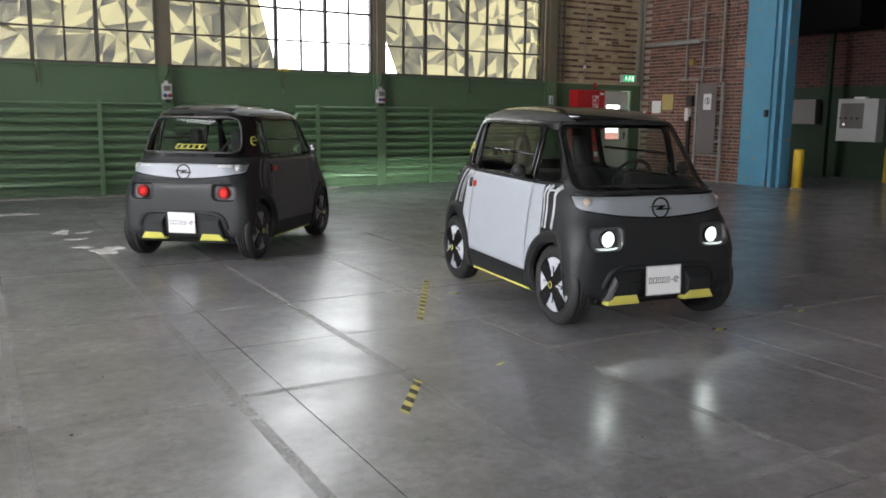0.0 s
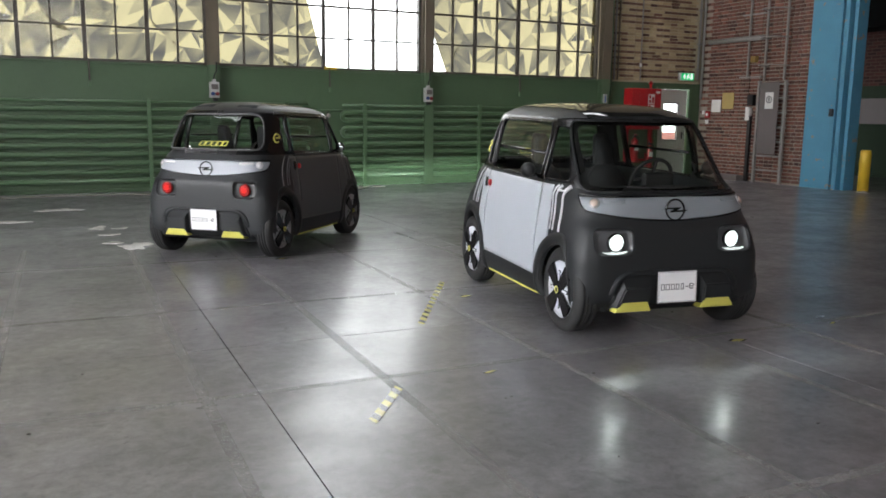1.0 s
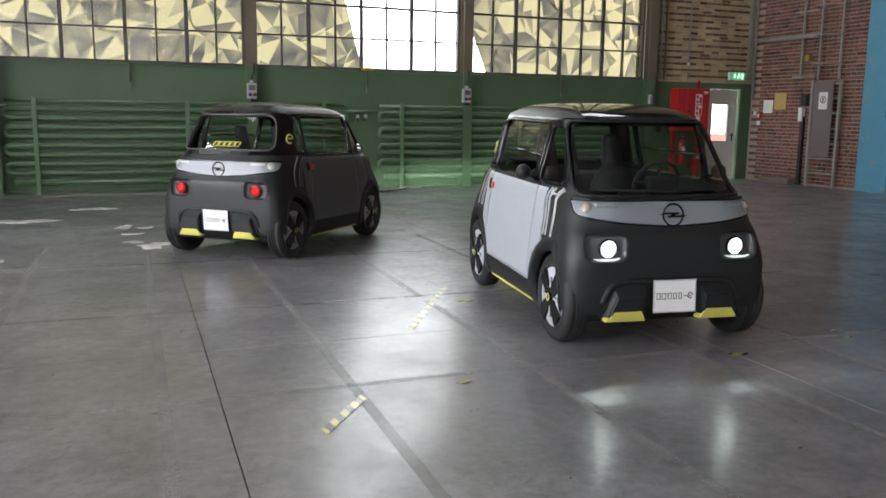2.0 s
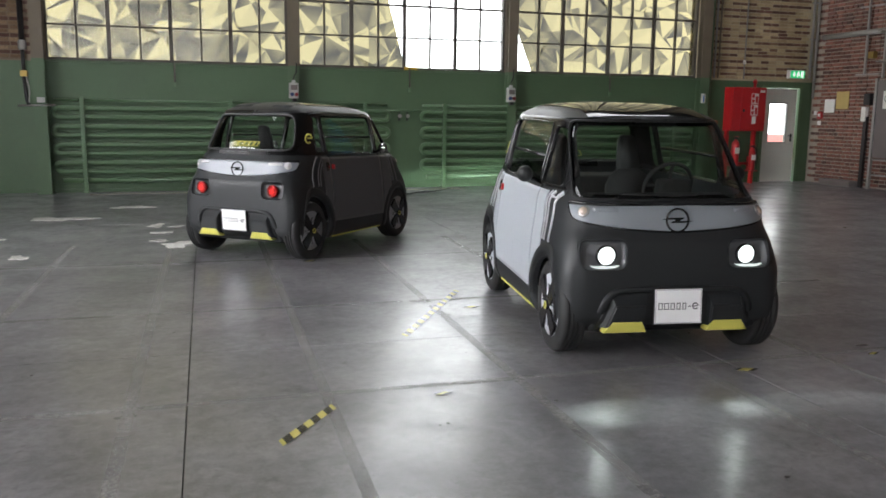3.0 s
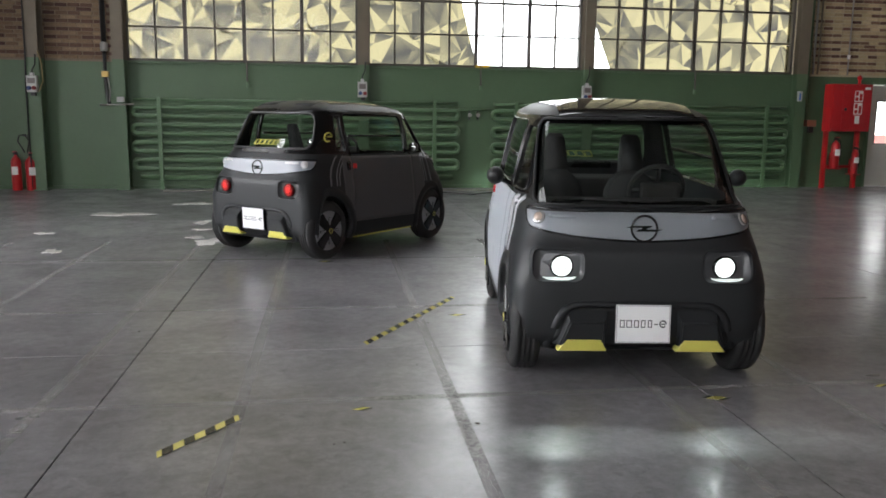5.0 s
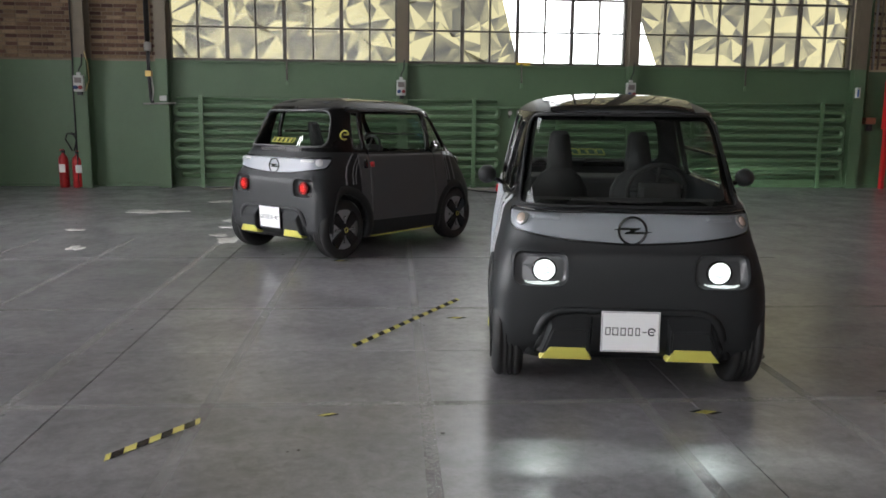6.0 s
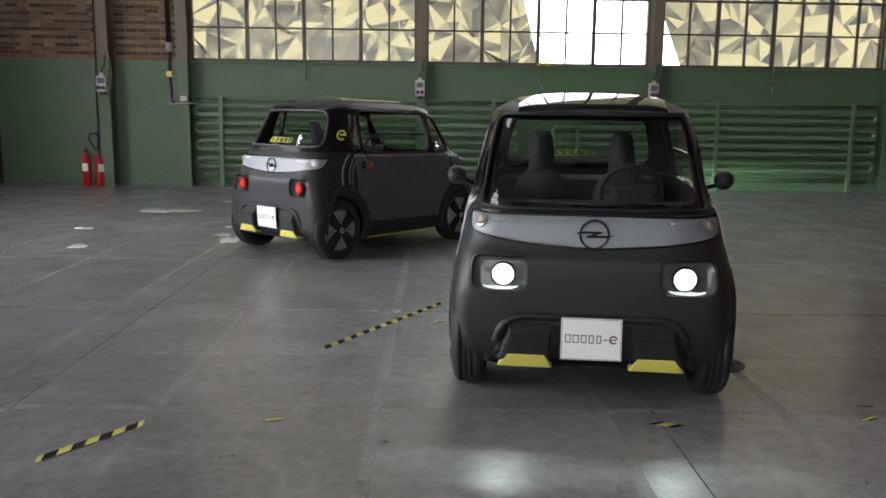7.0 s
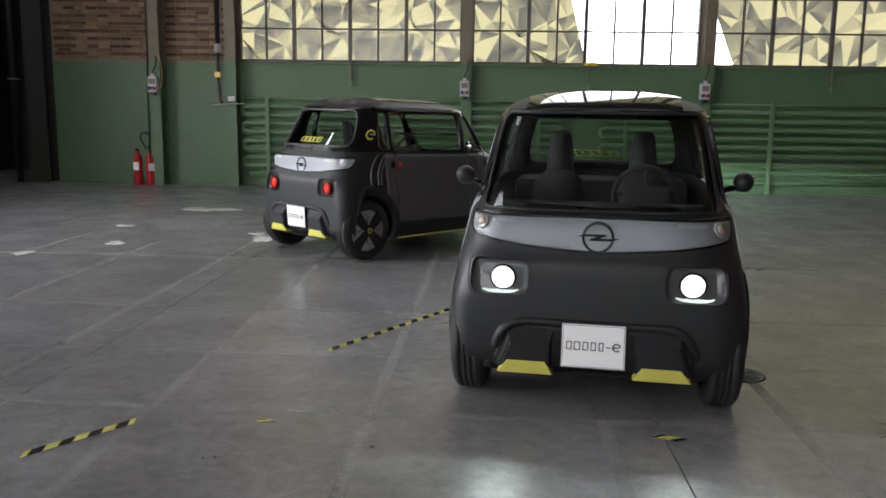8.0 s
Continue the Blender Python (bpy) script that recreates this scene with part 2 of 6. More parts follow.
M["brick_red"] = brick_material("red_brick", [(0.2, 0.082, 0.056), (0.1, 0.046, 0.037), (0.25, 0.105, 0.072), (0.07, 0.036, 0.03), (0.22, 0.092, 0.063), (0.13, 0.06, 0.046)])
M["brick_plain"] = mat("plain_masonry", (0.2, 0.11, 0.08), 0.95, var=0.3, scale=2)
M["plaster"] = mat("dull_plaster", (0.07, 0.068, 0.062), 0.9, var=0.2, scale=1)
# Near-black so colour carries shade of the unlit corner and side rooms.
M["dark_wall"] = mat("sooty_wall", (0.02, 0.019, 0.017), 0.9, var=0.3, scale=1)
M["foil"] = foil_material("printed_window_film")
M["pane"] = glass("window_glass", (0.96, 0.97, 0.96), 0.1, 1.15)
M["sky_n"] = glow("bright_sky_north", (0.95, 0.96, 1.0), SKY_NORTH)
M["sky_r"] = glow("bright_sky_roof", (0.95, 0.96, 1.0), SKY_ROOF)
M["sky_w"] = glow("bright_sky_west", (0.95, 0.96, 1.0), SKY_WEST)
M["sky_s"] = glow("bright_sky_south", (0.95, 0.96, 1.0), SKY_SOUTH)
M["red"] = mat("red_paint", (0.4, 0.014, 0.017), 0.35, var=0.12)
M["outlet_red"] = mat("red_outlet_plastic", (0.2, 0.02, 0.025), 0.5, var=0.2)
M["outlet_blue"] = mat("blue_outlet_plastic", (0.02, 0.05, 0.16), 0.5, var=0.2)
M["cable_sheath"] = mat("faded_yellow_sheath", (0.34, 0.27, 0.12), 0.6, var=0.2)
M["door_grey"] = mat("grey_door_paint", (0.62, 0.62, 0.56), 0.45, var=0.06)
M["white"] = mat("white_plastic", (0.72, 0.71, 0.68), 0.45, var=0.06)
M["paper"] = mat("white_paper", (0.75, 0.75, 0.72), 0.8, var=0.05)
M["yellow_paper"] = mat("yellowed_notice", (0.45, 0.34, 0.12), 0.8, var=0.15)
M["yellow"] = mat("yellow_paint", (0.62, 0.4, 0.03), 0.45, var=0.15)
M["black"] = mat("black_plastic", (0.012, 0.012, 0.013), 0.45, var=0.2)
M["rubber"] = mat("black_rubber", (0.014, 0.014, 0.014), 0.75, var=0.2)
M["blue"] = mat("blue_gate_paint", (0.088, 0.265, 0.385), 0.5, var=0.18, scale=2.5, bump=0.002)
nt = M["blue"].node_tree          # patches where the paint has come off
pn, pr, pm = nt.nodes.new("ShaderNodeTexNoise"), nt.nodes.new("ShaderNodeMapRange"), nt.nodes.new("ShaderNodeMix")
gp = nt.nodes.new("ShaderNodeNewGeometry")
pn.inputs["Scale"].default_value, pn.inputs["Detail"].default_value, pn.inputs["Roughness"].default_value = 4.5, 5, 0.6
pr.inputs["From Min"].default_value, pr.inputs["From Max"].default_value = 0.64, 0.67
pm.data_type = "RGBA"
pm.inputs["B"].default_value = (0.3, 0.24, 0.19, 1)
old = nt.nodes["Principled BSDF"].inputs["Base Color"].links[0].from_socket
nt.links.new(gp.outputs["Position"], pn.inputs["Vector"]); nt.links.new(pn.outputs["Fac"], pr.inputs["Value"]); nt.links.new(pr.outputs["Result"], pm.inputs["Factor"])
nt.links.new(old, pm.inputs["A"]); nt.links.new(pm.outputs["Result"], nt.nodes["Principled BSDF"].inputs["Base Color"])
M["ladder"] = mat("grey_galvanised", (0.3, 0.29, 0.27), 0.5, 0.3, var=0.15)
M["panel_grey"] = mat("grey_brown_sheet", (0.14, 0.12, 0.115), 0.55, var=0.12, scale=2)
M["box_grey"] = mat("grey_enclosure", (0.42, 0.42, 0.4), 0.5, var=0.08)
M["exit_green"] = glow("exit_green", (0.02, 0.5, 0.18), 0.9)
M["exit_white"] = glow("exit_white", (0.9, 1.0, 0.92), 0.9)
M["sign_blue"] = mat("blue_plastic", (0.03, 0.12, 0.4), 0.5)
M["tape_yellow"] = mat("yellow_tape", (0.62, 0.56, 0.17), 0.2, var=0.1, rvar=0.08)
M["tape_black"] = mat("tape_black", (0.016, 0.016, 0.017), 0.2, var=0.2, scale=12, rvar=0.08)
M["iron"] = mat("cast_iron", (0.05, 0.05, 0.05), 0.5, 0.6, var=0.3)
M["brass"] = mat("brass", (0.45, 0.33, 0.12), 0.4, 0.9)
M["chrome"] = mat("chrome", (0.7, 0.7, 0.7), 0.15, 1.0, var=0.05)
M["concrete"] = mat("rough_concrete", (0.26, 0.24, 0.21), 0.9, var=0.2, scale=5)


# ---- mesh helpers ----
def box(bm, x0, x1, y0, y1, z0, z1, bevel=0.0):
    vs = [bm.verts.new((x, y, z)) for x in (x0, x1) for y in (y0, y1) for z in (z0, z1)]
    fs = [bm.faces.new([vs[i] for i in f]) for f in ((0, 1, 3, 2), (4, 6, 7, 5), (0, 4, 5, 1), (2, 3, 7, 6), (0, 2, 6, 4), (1, 5, 7, 3))]
    if bevel:
        bmesh.ops.bevel(bm, geom=list({e for f in fs for e in f.edges}), offset=bevel, segments=2, profile=0.6, affect="EDGES")
    return bm


def slab(x0, x1, y0, y1, z0, z1, bevel=0.0):
    return box(bmesh.new(), x0, x1, y0, y1, z0, z1, bevel)


def tube(bm, pts, r, seg=10, closed=False, caps=True):
    """A round bar along a run of points."""
    pts = [Vector(p) for p in pts]
    rings, up, count = [], None, len(pts)
    for i, p in enumerate(pts):
        a = pts[i - 1] if i or closed else p
        c = pts[(i + 1) % count] if i < count - 1 or closed else p
        d = (c - a).normalized()
        if up is None:
            up = d.orthogonal().normalized()
        up = (up - d * up.dot(d)).normalized()
        side = d.cross(up)
        rings.append([bm.verts.new(p + r * (math.cos(t) * up + math.sin(t) * side)) for t in np.arange(seg) * 2 * math.pi / seg])
    for i in range(count if closed else count - 1):
        A, B = rings[i], rings[(i + 1) % count]
        if closed and i == count - 1:
            k = min(range(seg), key=lambda q: (B[q].co - A[0].co).length)
            B = B[k:] + B[:k]
        for j in range(seg):
            f = bm.faces.new((A[j], A[(j + 1) % seg], B[(j + 1) % seg], B[j]))
            f.smooth = True
    if caps and not closed:
        bm.faces.new(rings[0][::-1])
        bm.faces.new(rings[-1])
    return bm


def lathe(bm, prof, axis="z", at=(0, 0, 0), seg=32, smooth=True):
    """Spin a profile of (radius, height) round an axis through at."""
    at = Vector(at)
    rings = []
    for r, h in prof:
        ring = []
        for t in np.arange(seg) * 2 * math.pi / seg:
            a, b = r * math.cos(t), r * math.sin(t)
            v = {"z": (a, b, h), "y": (b, h, a), "x": (h, a, b)}[axis]
            ring.append(bm.verts.new(at + Vector(v)))
        rings.append(ring)
    for A, B in zip(rings, rings[1:]):
        for j in range(seg):
            f = bm.faces.new((A[j], A[(j + 1) % seg], B[(j + 1) % seg], B[j]))
            f.smooth = smooth
    for ring, (r, h) in ((rings[0][::-1], prof[0]), (rings[-1], prof[-1])):
        if r > 1e-5:
            bm.faces.new(ring)
    bmesh.ops.remove_doubles(bm, verts=bm.verts, dist=1e-6)
    return bm


def prism(bm, poly, lo, hi, axis="z"):
    """A polygon pushed along an axis from lo to hi; poly in the two other axes, in order."""
    def put(p, h):
        return {"z": (p[0], p[1], h), "y": (p[0], h, p[1]), "x": (h, p[0], p[1])}[axis]
    A = [bm.verts.new(put(p, lo)) for p in poly]
    B = [bm.verts.new(put(p, hi)) for p in poly]
    bm.faces.new(A[::-1])
    bm.faces.new(B)
    for i in range(len(poly)):
        j = (i + 1) % len(poly)
        bm.faces.new((A[i], A[j], B[j], B[i]))
    bmesh.ops.recalc_face_normals(bm, faces=bm.faces)
    return bm


def arc(cx, cy, r, a0, a1, count=10):
    return [(cx + r * math.cos(radians(a)), cy + r * math.sin(radians(a))) for a in np.linspace(a0, a1, count)]


def mesh_of(name, bm, material, smooth=False):
    bmesh.ops.recalc_face_normals(bm, faces=bm.faces)
    me = bpy.data.meshes.new(name)
    if smooth:
        for f in bm.faces:
            f.smooth = True
    bm.to_mesh(me)
    bm.free()
    me.materials.append(material)
    return me


def part(name, bm, material, parent=None, label="", smooth=False):
    ob = new(name, mesh_of(name, bm, material, smooth))
    if parent:
        ob.parent = parent
    return tagged(ob, label)


def thing(name, label, category, m=None, group=""):
    ob = new(name)
    ob.empty_display_size = 0.1
    if m is not None:
        ob.matrix_world = m
    return tagged(ob, label, category, group)


def structure(name, bm, material, label="", category="", parent=None):
    ob = part(name, bm, material, parent, label)
    return tagged(ob, category=category, kind="structure")

# ---- the hall ----
NORTH, EAST, WEST, SOUTH, TOP = 15.9, 15.1, -10.0, -9.0, 10.0
SILL = 2.29
HEAD = 9.51                # top of the tall windows
FLOOR_TURN = pose(0, 0, 0, 0, 0, -1.6)


def wall(name, x0, x1, y0, y1, z0, z1, material, label):
    return structure(name, slab(x0, x1, y0, y1, z0, z1), material, label, "wall")


# ground under the slabs, and shell
floor = structure("floor", slab(-14, 24, -12, 20, -0.3, -0.02), M["gap"], "worn grey polished concrete floor with slab joints", "floor")
wall("wall_north_lower", -4.75, 13.78, NORTH, NORTH + 0.35, 0, SILL - 0.03, M["green"], "green painted lower hall wall")
wall("wall_north_door_head", 13.78, 14.76, NORTH, NORTH + 0.35, 2.13, SILL - 0.03, M["green"], "green painted wall above the door")
wall("wall_north_corner", 14.76, EAST, NORTH, NORTH + 0.35, 0, SILL - 0.03, M["green"], "green painted wall beside the door")
wall("wall_north_brick_west", -4.75, -0.98, NORTH + 0.03, NORTH + 0.35, SILL - 0.03, TOP, M["mortar_dark"], "brown brick wall above the green paint")
wall("wall_north_brick_east", 12.02, EAST, NORTH + 0.03, NORTH + 0.35, SILL - 0.03, TOP, M["mortar"], "tan and brown brick wall above the green paint")
wall("wall_north_lintel", -0.98, 12.02, NORTH, NORTH + 0.35, HEAD + 0.02, TOP, M["brick_plain"], "masonry above the tall windows")
# Unlit wall here is built as an opening with a near-black added room.
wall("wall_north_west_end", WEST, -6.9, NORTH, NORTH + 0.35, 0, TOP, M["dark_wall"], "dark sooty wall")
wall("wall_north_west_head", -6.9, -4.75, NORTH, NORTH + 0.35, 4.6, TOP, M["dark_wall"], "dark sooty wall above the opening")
wall("wall_added_room", -7.4, -4.4, 19.0, 19.3, 0, 5, M["dark_wall"], "dark back wall of the unlit side room")
wall("wall_added_room_west", -7.4, -7.1, NORTH + 0.35, 19.0, 0, 5, M["dark_wall"], "dark wall of the unlit side room")
wall("wall_added_room_east", -4.7, -4.4, NORTH + 0.35, 19.0, 0, 5, M["dark_wall"], "dark wall of the unlit side room")
structure("ceiling_added_room", slab(-7.4, -4.4, NORTH + 0.35, 19.3, 5, 5.2), M["dark_wall"], "dark ceiling of the side room", "ceiling")
wall("wall_east", EAST + 0.03, EAST + 0.4, 12.62, NORTH + 0.35, 0, TOP, M["mortar_red"], "red brick hall wall")
wall("wall_east_head", EAST, EAST + 0.4, 8.8, 12.62, 5.6, TOP, M["brick_plain"], "masonry above the gate opening")
# Unseen; reaches y 8.8 to keep south daylight out of the side hall.
wall("wall_east_south", EAST, EAST + 0.4, SOUTH, 8.8, 0, TOP, M["brick_plain"], "brick hall wall")
wall("wall_west", WEST - 0.4, WEST, SOUTH, NORTH + 0.35, 0, 2.2, M["green"], "green painted hall wall")
wall("wall_west_upper", WEST - 0.4, WEST, SOUTH, 8.5, 5.9, TOP, M["brick_plain"], "masonry above the west windows")
wall("wall_west_upper_north", WEST - 0.4, WEST, 9.8, NORTH + 0.35, 5.9, TOP, M["brick_plain"], "masonry above the west windows")
wall("wall_west_end", WEST - 0.4, WEST, 10.4, NORTH + 0.35, 2.2, 5.9, M["brick_plain"], "brick hall wall")
wall("wall_west_start", WEST - 0.4, WEST, SOUTH, -3.0, 2.2, 5.9, M["brick_plain"], "brick hall wall")
# South openings are unseen, added to light the cars from behind the camera.
wall("wall_south_west", WEST, -6.0, SOUTH - 0.4, SOUTH, 2.2, 5.9, M["brick_plain"], "brick hall wall")
wall("wall_south_east", 3.0, EAST, SOUTH - 0.4, SOUTH, 2.2, 5.9, M["brick_plain"], "brick hall wall")
wall("wall_south", WEST, EAST, SOUTH - 0.4, SOUTH, 0, 2.2, M["green"], "green painted hall wall")
wall("wall_south_upper", WEST, EAST, SOUTH - 0.4, SOUTH, 5.9, TOP, M["brick_plain"], "masonry above the south windows")

# Added out of view to block the west light from the corner.
wall("wall_light_block", -6.3, -6.1, 10.2, NORTH, 0, 6.0, M["dark_wall"], "dark partition wall at the corner of the hall")

# unseen roof, kept dark for the car glass; its skylights are added light
SKYLIGHTS = [(8.5, 11.5, -4.5, 1.5), (13.1, 14.6, 5.5, 12.0)]        # from y to y, from x to x
bm = bmesh.new()
edges = [SOUTH - 0.4] + [v for q in SKYLIGHTS for v in q[:2]] + [NORTH + 0.35]
for a, b in zip(edges[::2], edges[1::2]):
    box(bm, WEST - 0.4, EAST + 0.4, a, b, TOP, TOP + 0.25)
for a, b, c, d in SKYLIGHTS:
    for x0, x1 in ((WEST - 0.4, c), (d, EAST + 0.4)):
        box(bm, x0, x1, a, b, TOP, TOP + 0.25)
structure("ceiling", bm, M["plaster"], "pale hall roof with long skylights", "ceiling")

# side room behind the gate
# Both walls use darkened copies of the hall's paint and brick for shade.
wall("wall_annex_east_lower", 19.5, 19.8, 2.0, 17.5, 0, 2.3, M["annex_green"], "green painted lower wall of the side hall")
wall("wall_annex_east_upper", 19.52, 19.8, 2.0, 17.5, 2.3, 6, M["brick_shaded"], "dim brick upper wall of the side hall")
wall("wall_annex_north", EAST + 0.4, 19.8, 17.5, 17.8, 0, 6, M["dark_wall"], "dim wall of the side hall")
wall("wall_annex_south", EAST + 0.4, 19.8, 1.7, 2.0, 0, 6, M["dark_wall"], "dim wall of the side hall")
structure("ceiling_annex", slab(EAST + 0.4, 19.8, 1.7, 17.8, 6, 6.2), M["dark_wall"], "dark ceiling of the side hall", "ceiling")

# sky outside
structure("backdrop_north", slab(-2.5, 15.0, NORTH + 1.6, NORTH + 1.65, 0, 12.5), M["sky_n"], "bright overcast sky outside the windows", "sky")
structure("backdrop_door", slab(13.4, 15.4, NORTH + 0.5, NORTH + 0.55, 0.6, 2.0), M["sky_n"], "bright daylight outside the door", "sky")
# Added glowing strip for the pink low in the door glass.
structure("backdrop_door_low", slab(13.4, 15.4, NORTH + 0.44, NORTH + 0.49, 0.5, 1.08), glow("red_yard", (1.0, 0.42, 0.4), 1.1), "washed-out red yard outside the door", "yard")
# Glowing panels above the added skylights; the second brightens the north wall's east.
structure("backdrop_roof", slab(-6.0, 3.0, 7.5, 12.2, TOP + 1.2, TOP + 1.25), M["sky_r"], "bright overcast sky above the skylights", "sky")
structure("backdrop_roof_east", slab(0.5, 14.5, 12.3, 15.6, TOP + 1.2, TOP + 1.25), M["sky_r"], "bright overcast sky above the skylights", "sky")
# Glowing panel behind the added south openings.
structure("backdrop_south", slab(-7, 4, SOUTH - 1.5, SOUTH - 1.45, 1.5, 6.5), M["sky_s"], "bright overcast sky outside the windows", "sky")
structure("backdrop_west", slab(WEST - 1.5, WEST - 1.45, -4.5, 12.5, 1.5, 11.5), M["sky_w"], "bright overcast sky outside the windows", "sky")

bm = bmesh.new()
for y in (8.5, 8.93, 9.36, 9.8):
    box(bm, WEST - 0.22, WEST - 0.17, y - 0.025, y + 0.025, 2.2, TOP)
for z in (2.95, 3.7, 4.45, 5.2, 5.95, 6.7, 7.45, 8.2, 8.95, 9.7):
    box(bm, WEST - 0.165, WEST - 0.13, 8.5, 9.8, z - 0.02, z + 0.02)
structure("window_west", bm, M["muntin"], "dark steel bars of a tall west window", "window")


# ---- windows ----
def foil_sheet(corners, rnd):
    """A film of irregular triangles over a convex area of the window wall."""
    bm = bmesh.new()
    xs, zs = [c[0] for c in corners], [c[1] for c in corners]
    x0, x1, z0, z1 = min(xs), max(xs), min(zs), max(zs)
    step = 0.27
    nx, nz = int((x1 - x0) / step) + 2, int((z1 - z0) / step) + 2
    P = {}
    for i in range(nx + 1):
        for j in range(nz + 1):
            P[i, j] = (x0 + (i - 0.5) * step + rnd.uniform(-0.18, 0.18), z0 + (j - 0.5) * step + rnd.uniform(-0.18, 0.18))
    tris = []
    for i in range(nx):
        for j in range(nz):
            a, b, c, d = P[i, j], P[i + 1, j], P[i + 1, j + 1], P[i, j + 1]
            if rnd.random() < 0.5:
                tris += [(a, b, c), (a, c, d)]
            else:
                tris += [(a, b, d), (b, c, d)]
    uv = bm.loops.layers.uv.new("facet")
    for t in tris:
        f = bm.faces.new([bm.verts.new((p[0], 0, p[1])) for p in t])
        k = rnd.randrange(3)
        for q, lp in enumerate(f.loops):
            lp[uv].uv = (1.0 if q == k else rnd.uniform(0.0, 0.35), 0)
    count = len(corners)
    cen = Vector((sum(xs) / count, 0, sum(zs) / count))
    for i in range(count):
        p, q = Vector((corners[i][0], 0, corners[i][1])), Vector((corners[(i + 1) % count][0], 0, corners[(i + 1) % count][1]))
        nrm = Vector((-(q - p).z, 0, (q - p).x))
        if nrm.dot(cen - p) > 0:
            nrm = -nrm
        bmesh.ops.bisect_plane(bm, geom=bm.verts[:] + bm.edges[:] + bm.faces[:], plane_co=p, plane_no=nrm, clear_outer=True)
    return bm


def window(name, x0, x1, film, rnd, label):
    """Steel window: frame, bars, eight by twelve panes, and the printed film outside the glass."""
    y = NORTH
    w = tagged(new(name), label, "window", kind="structure")
    bm = bmesh.new()
    for a, b, c, d in ((x0, x0 + 0.05, SILL, HEAD), (x1 - 0.05, x1, SILL, HEAD), (x0 + 0.05, x1 - 0.05, SILL, SILL + 0.045), (x0 + 0.05, x1 - 0.05, HEAD - 0.05, HEAD)):
        box(bm, a, b, y + 0.02, y + 0.14, c, d)
    part("window_frame", bm, M["muntin"], w)
    cols, rows = 8, 12
    px, pz = (x1 - x0) / cols, (HEAD - SILL) / rows
    for i in range(1, cols):
        wide = 0.033 if i % 2 == 0 else 0.016
        part("vertical_bar", slab(x0 + i * px - wide, x0 + i * px + wide, y + 0.03, y + 0.1, SILL + 0.045, HEAD - 0.05), M["muntin"], w)
    for j in range(1, rows):
        wide = 0.015 if j % 2 else 0.02
        part("horizontal_bar", slab(x0 + 0.05, x1 - 0.05, y + 0.036, y + 0.094, SILL + j * pz - wide, SILL + j * pz + wide), M["muntin"], w)
    pane = mesh_of("pane", slab(-px / 2, px / 2, -0.003, 0.003, -pz / 2, pz / 2), M["pane"])
    for i in range(cols):
        for j in range(rows):
            o = new("pane", pane)
            o.parent = w
            o.location = (x0 + (i + 0.5) * px, y + 0.068, SILL + (j + 0.5) * pz)
            o.visible_shadow = False
    for corners in film:
        o = part("window_film", foil_sheet(corners, rnd), M["foil"], w, "printed film of pale yellow and grey facets")
        o.location.y = y + 0.11
    return w


rnd = random.Random(5)
edge_w = lambda z: 5.46 - (z - SILL) * 0.258       # slanted edges of the uncovered stretch
edge_e = lambda z: 8.14 - (z - SILL) * 0.40
window("window_1", -0.95, 3.19, [[(-0.95, SILL), (3.19, SILL), (3.19, HEAD), (-0.95, HEAD)]], rnd, "tall steel window covered with faceted yellow film")
window("window_2", 3.35, 7.5, [[(3.35, SILL), (edge_w(SILL), SILL), (edge_w(HEAD), HEAD), (3.35, HEAD)], [(7.5, 3.9), (7.5, HEAD), (edge_e(HEAD), HEAD)]], rnd, "tall steel window half covered with faceted film")
ze = SILL + (8.14 - 7.72) / 0.40
window("window_3", 7.72, 11.98, [[(edge_e(SILL), SILL), (11.98, SILL), (11.98, HEAD), (7.72, HEAD), (7.72, ze)]], rnd, "tall steel window covered with faceted yellow film")
structure("trim_mullion_1", slab(3.19, 3.35, NORTH + 0.01, NORTH + 0.15, SILL, HEAD), M["steel"], "brown steel post between windows", "trim")
structure("trim_mullion_2", slab(7.5, 7.72, NORTH + 0.01, NORTH + 0.15, SILL, HEAD), M["steel"], "brown steel post between windows", "trim")
# window sill ledge
structure("trim_sill", slab(-0.98, 12.02, NORTH - 0.05, NORTH + 0.02, SILL - 0.035, SILL - 0.003, 0.006), M["green"], "green painted sill ledge", "trim")


def arc_line(pts, z, n=6):
    """A smooth line on the floor through the given places."""
    out = []
    for i in range(len(pts) - 1):
        p = [Vector(pts[max(0, min(len(pts) - 1, i + d))]) for d in (-1, 0, 1, 2)]
        for t in np.linspace(0, 1, n, endpoint=False):
            q = 0.5 * (2 * p[1] + (p[2] - p[0]) * t + (2 * p[0] - 5 * p[1] + 4 * p[2] - p[3]) * t * t + (3 * p[1] - p[0] - 3 * p[2] + p[3]) * t ** 3)
            out.append((q.x, q.y, z))
    return out + [(*pts[-1], z)]


# ---- columns, radiators, services on the north wall ----
def column(x, w, y0, y1, label, zc=SILL, top=TOP, bare="steel"):
    """Rolled steel column: web and two flanges, green below, bare above."""
    t = thing("steel_column", label, "column", pose(x, 0, 0))
    for nm, z0, z1, m in (("lower_shaft", 0, zc, M["green"]), ("upper_shaft", zc, top, M[bare])):
        bm = bmesh.new()
        box(bm, -w / 2, w / 2, y0, y0 + 0.018, z0, z1)
        box(bm, -w / 2, w / 2, y1 - 0.018, y1, z0, z1)
        box(bm, -0.012, 0.012, y0 + 0.018, y1 - 0.018, z0, z1)
        part(nm, bm, m, t)
    bm = slab(-w / 2 - 0.03, w / 2 + 0.03, y0 - 0.03, y1, 0, 0.02)
    part("base_plate", bm, M["green"], t)
    return t


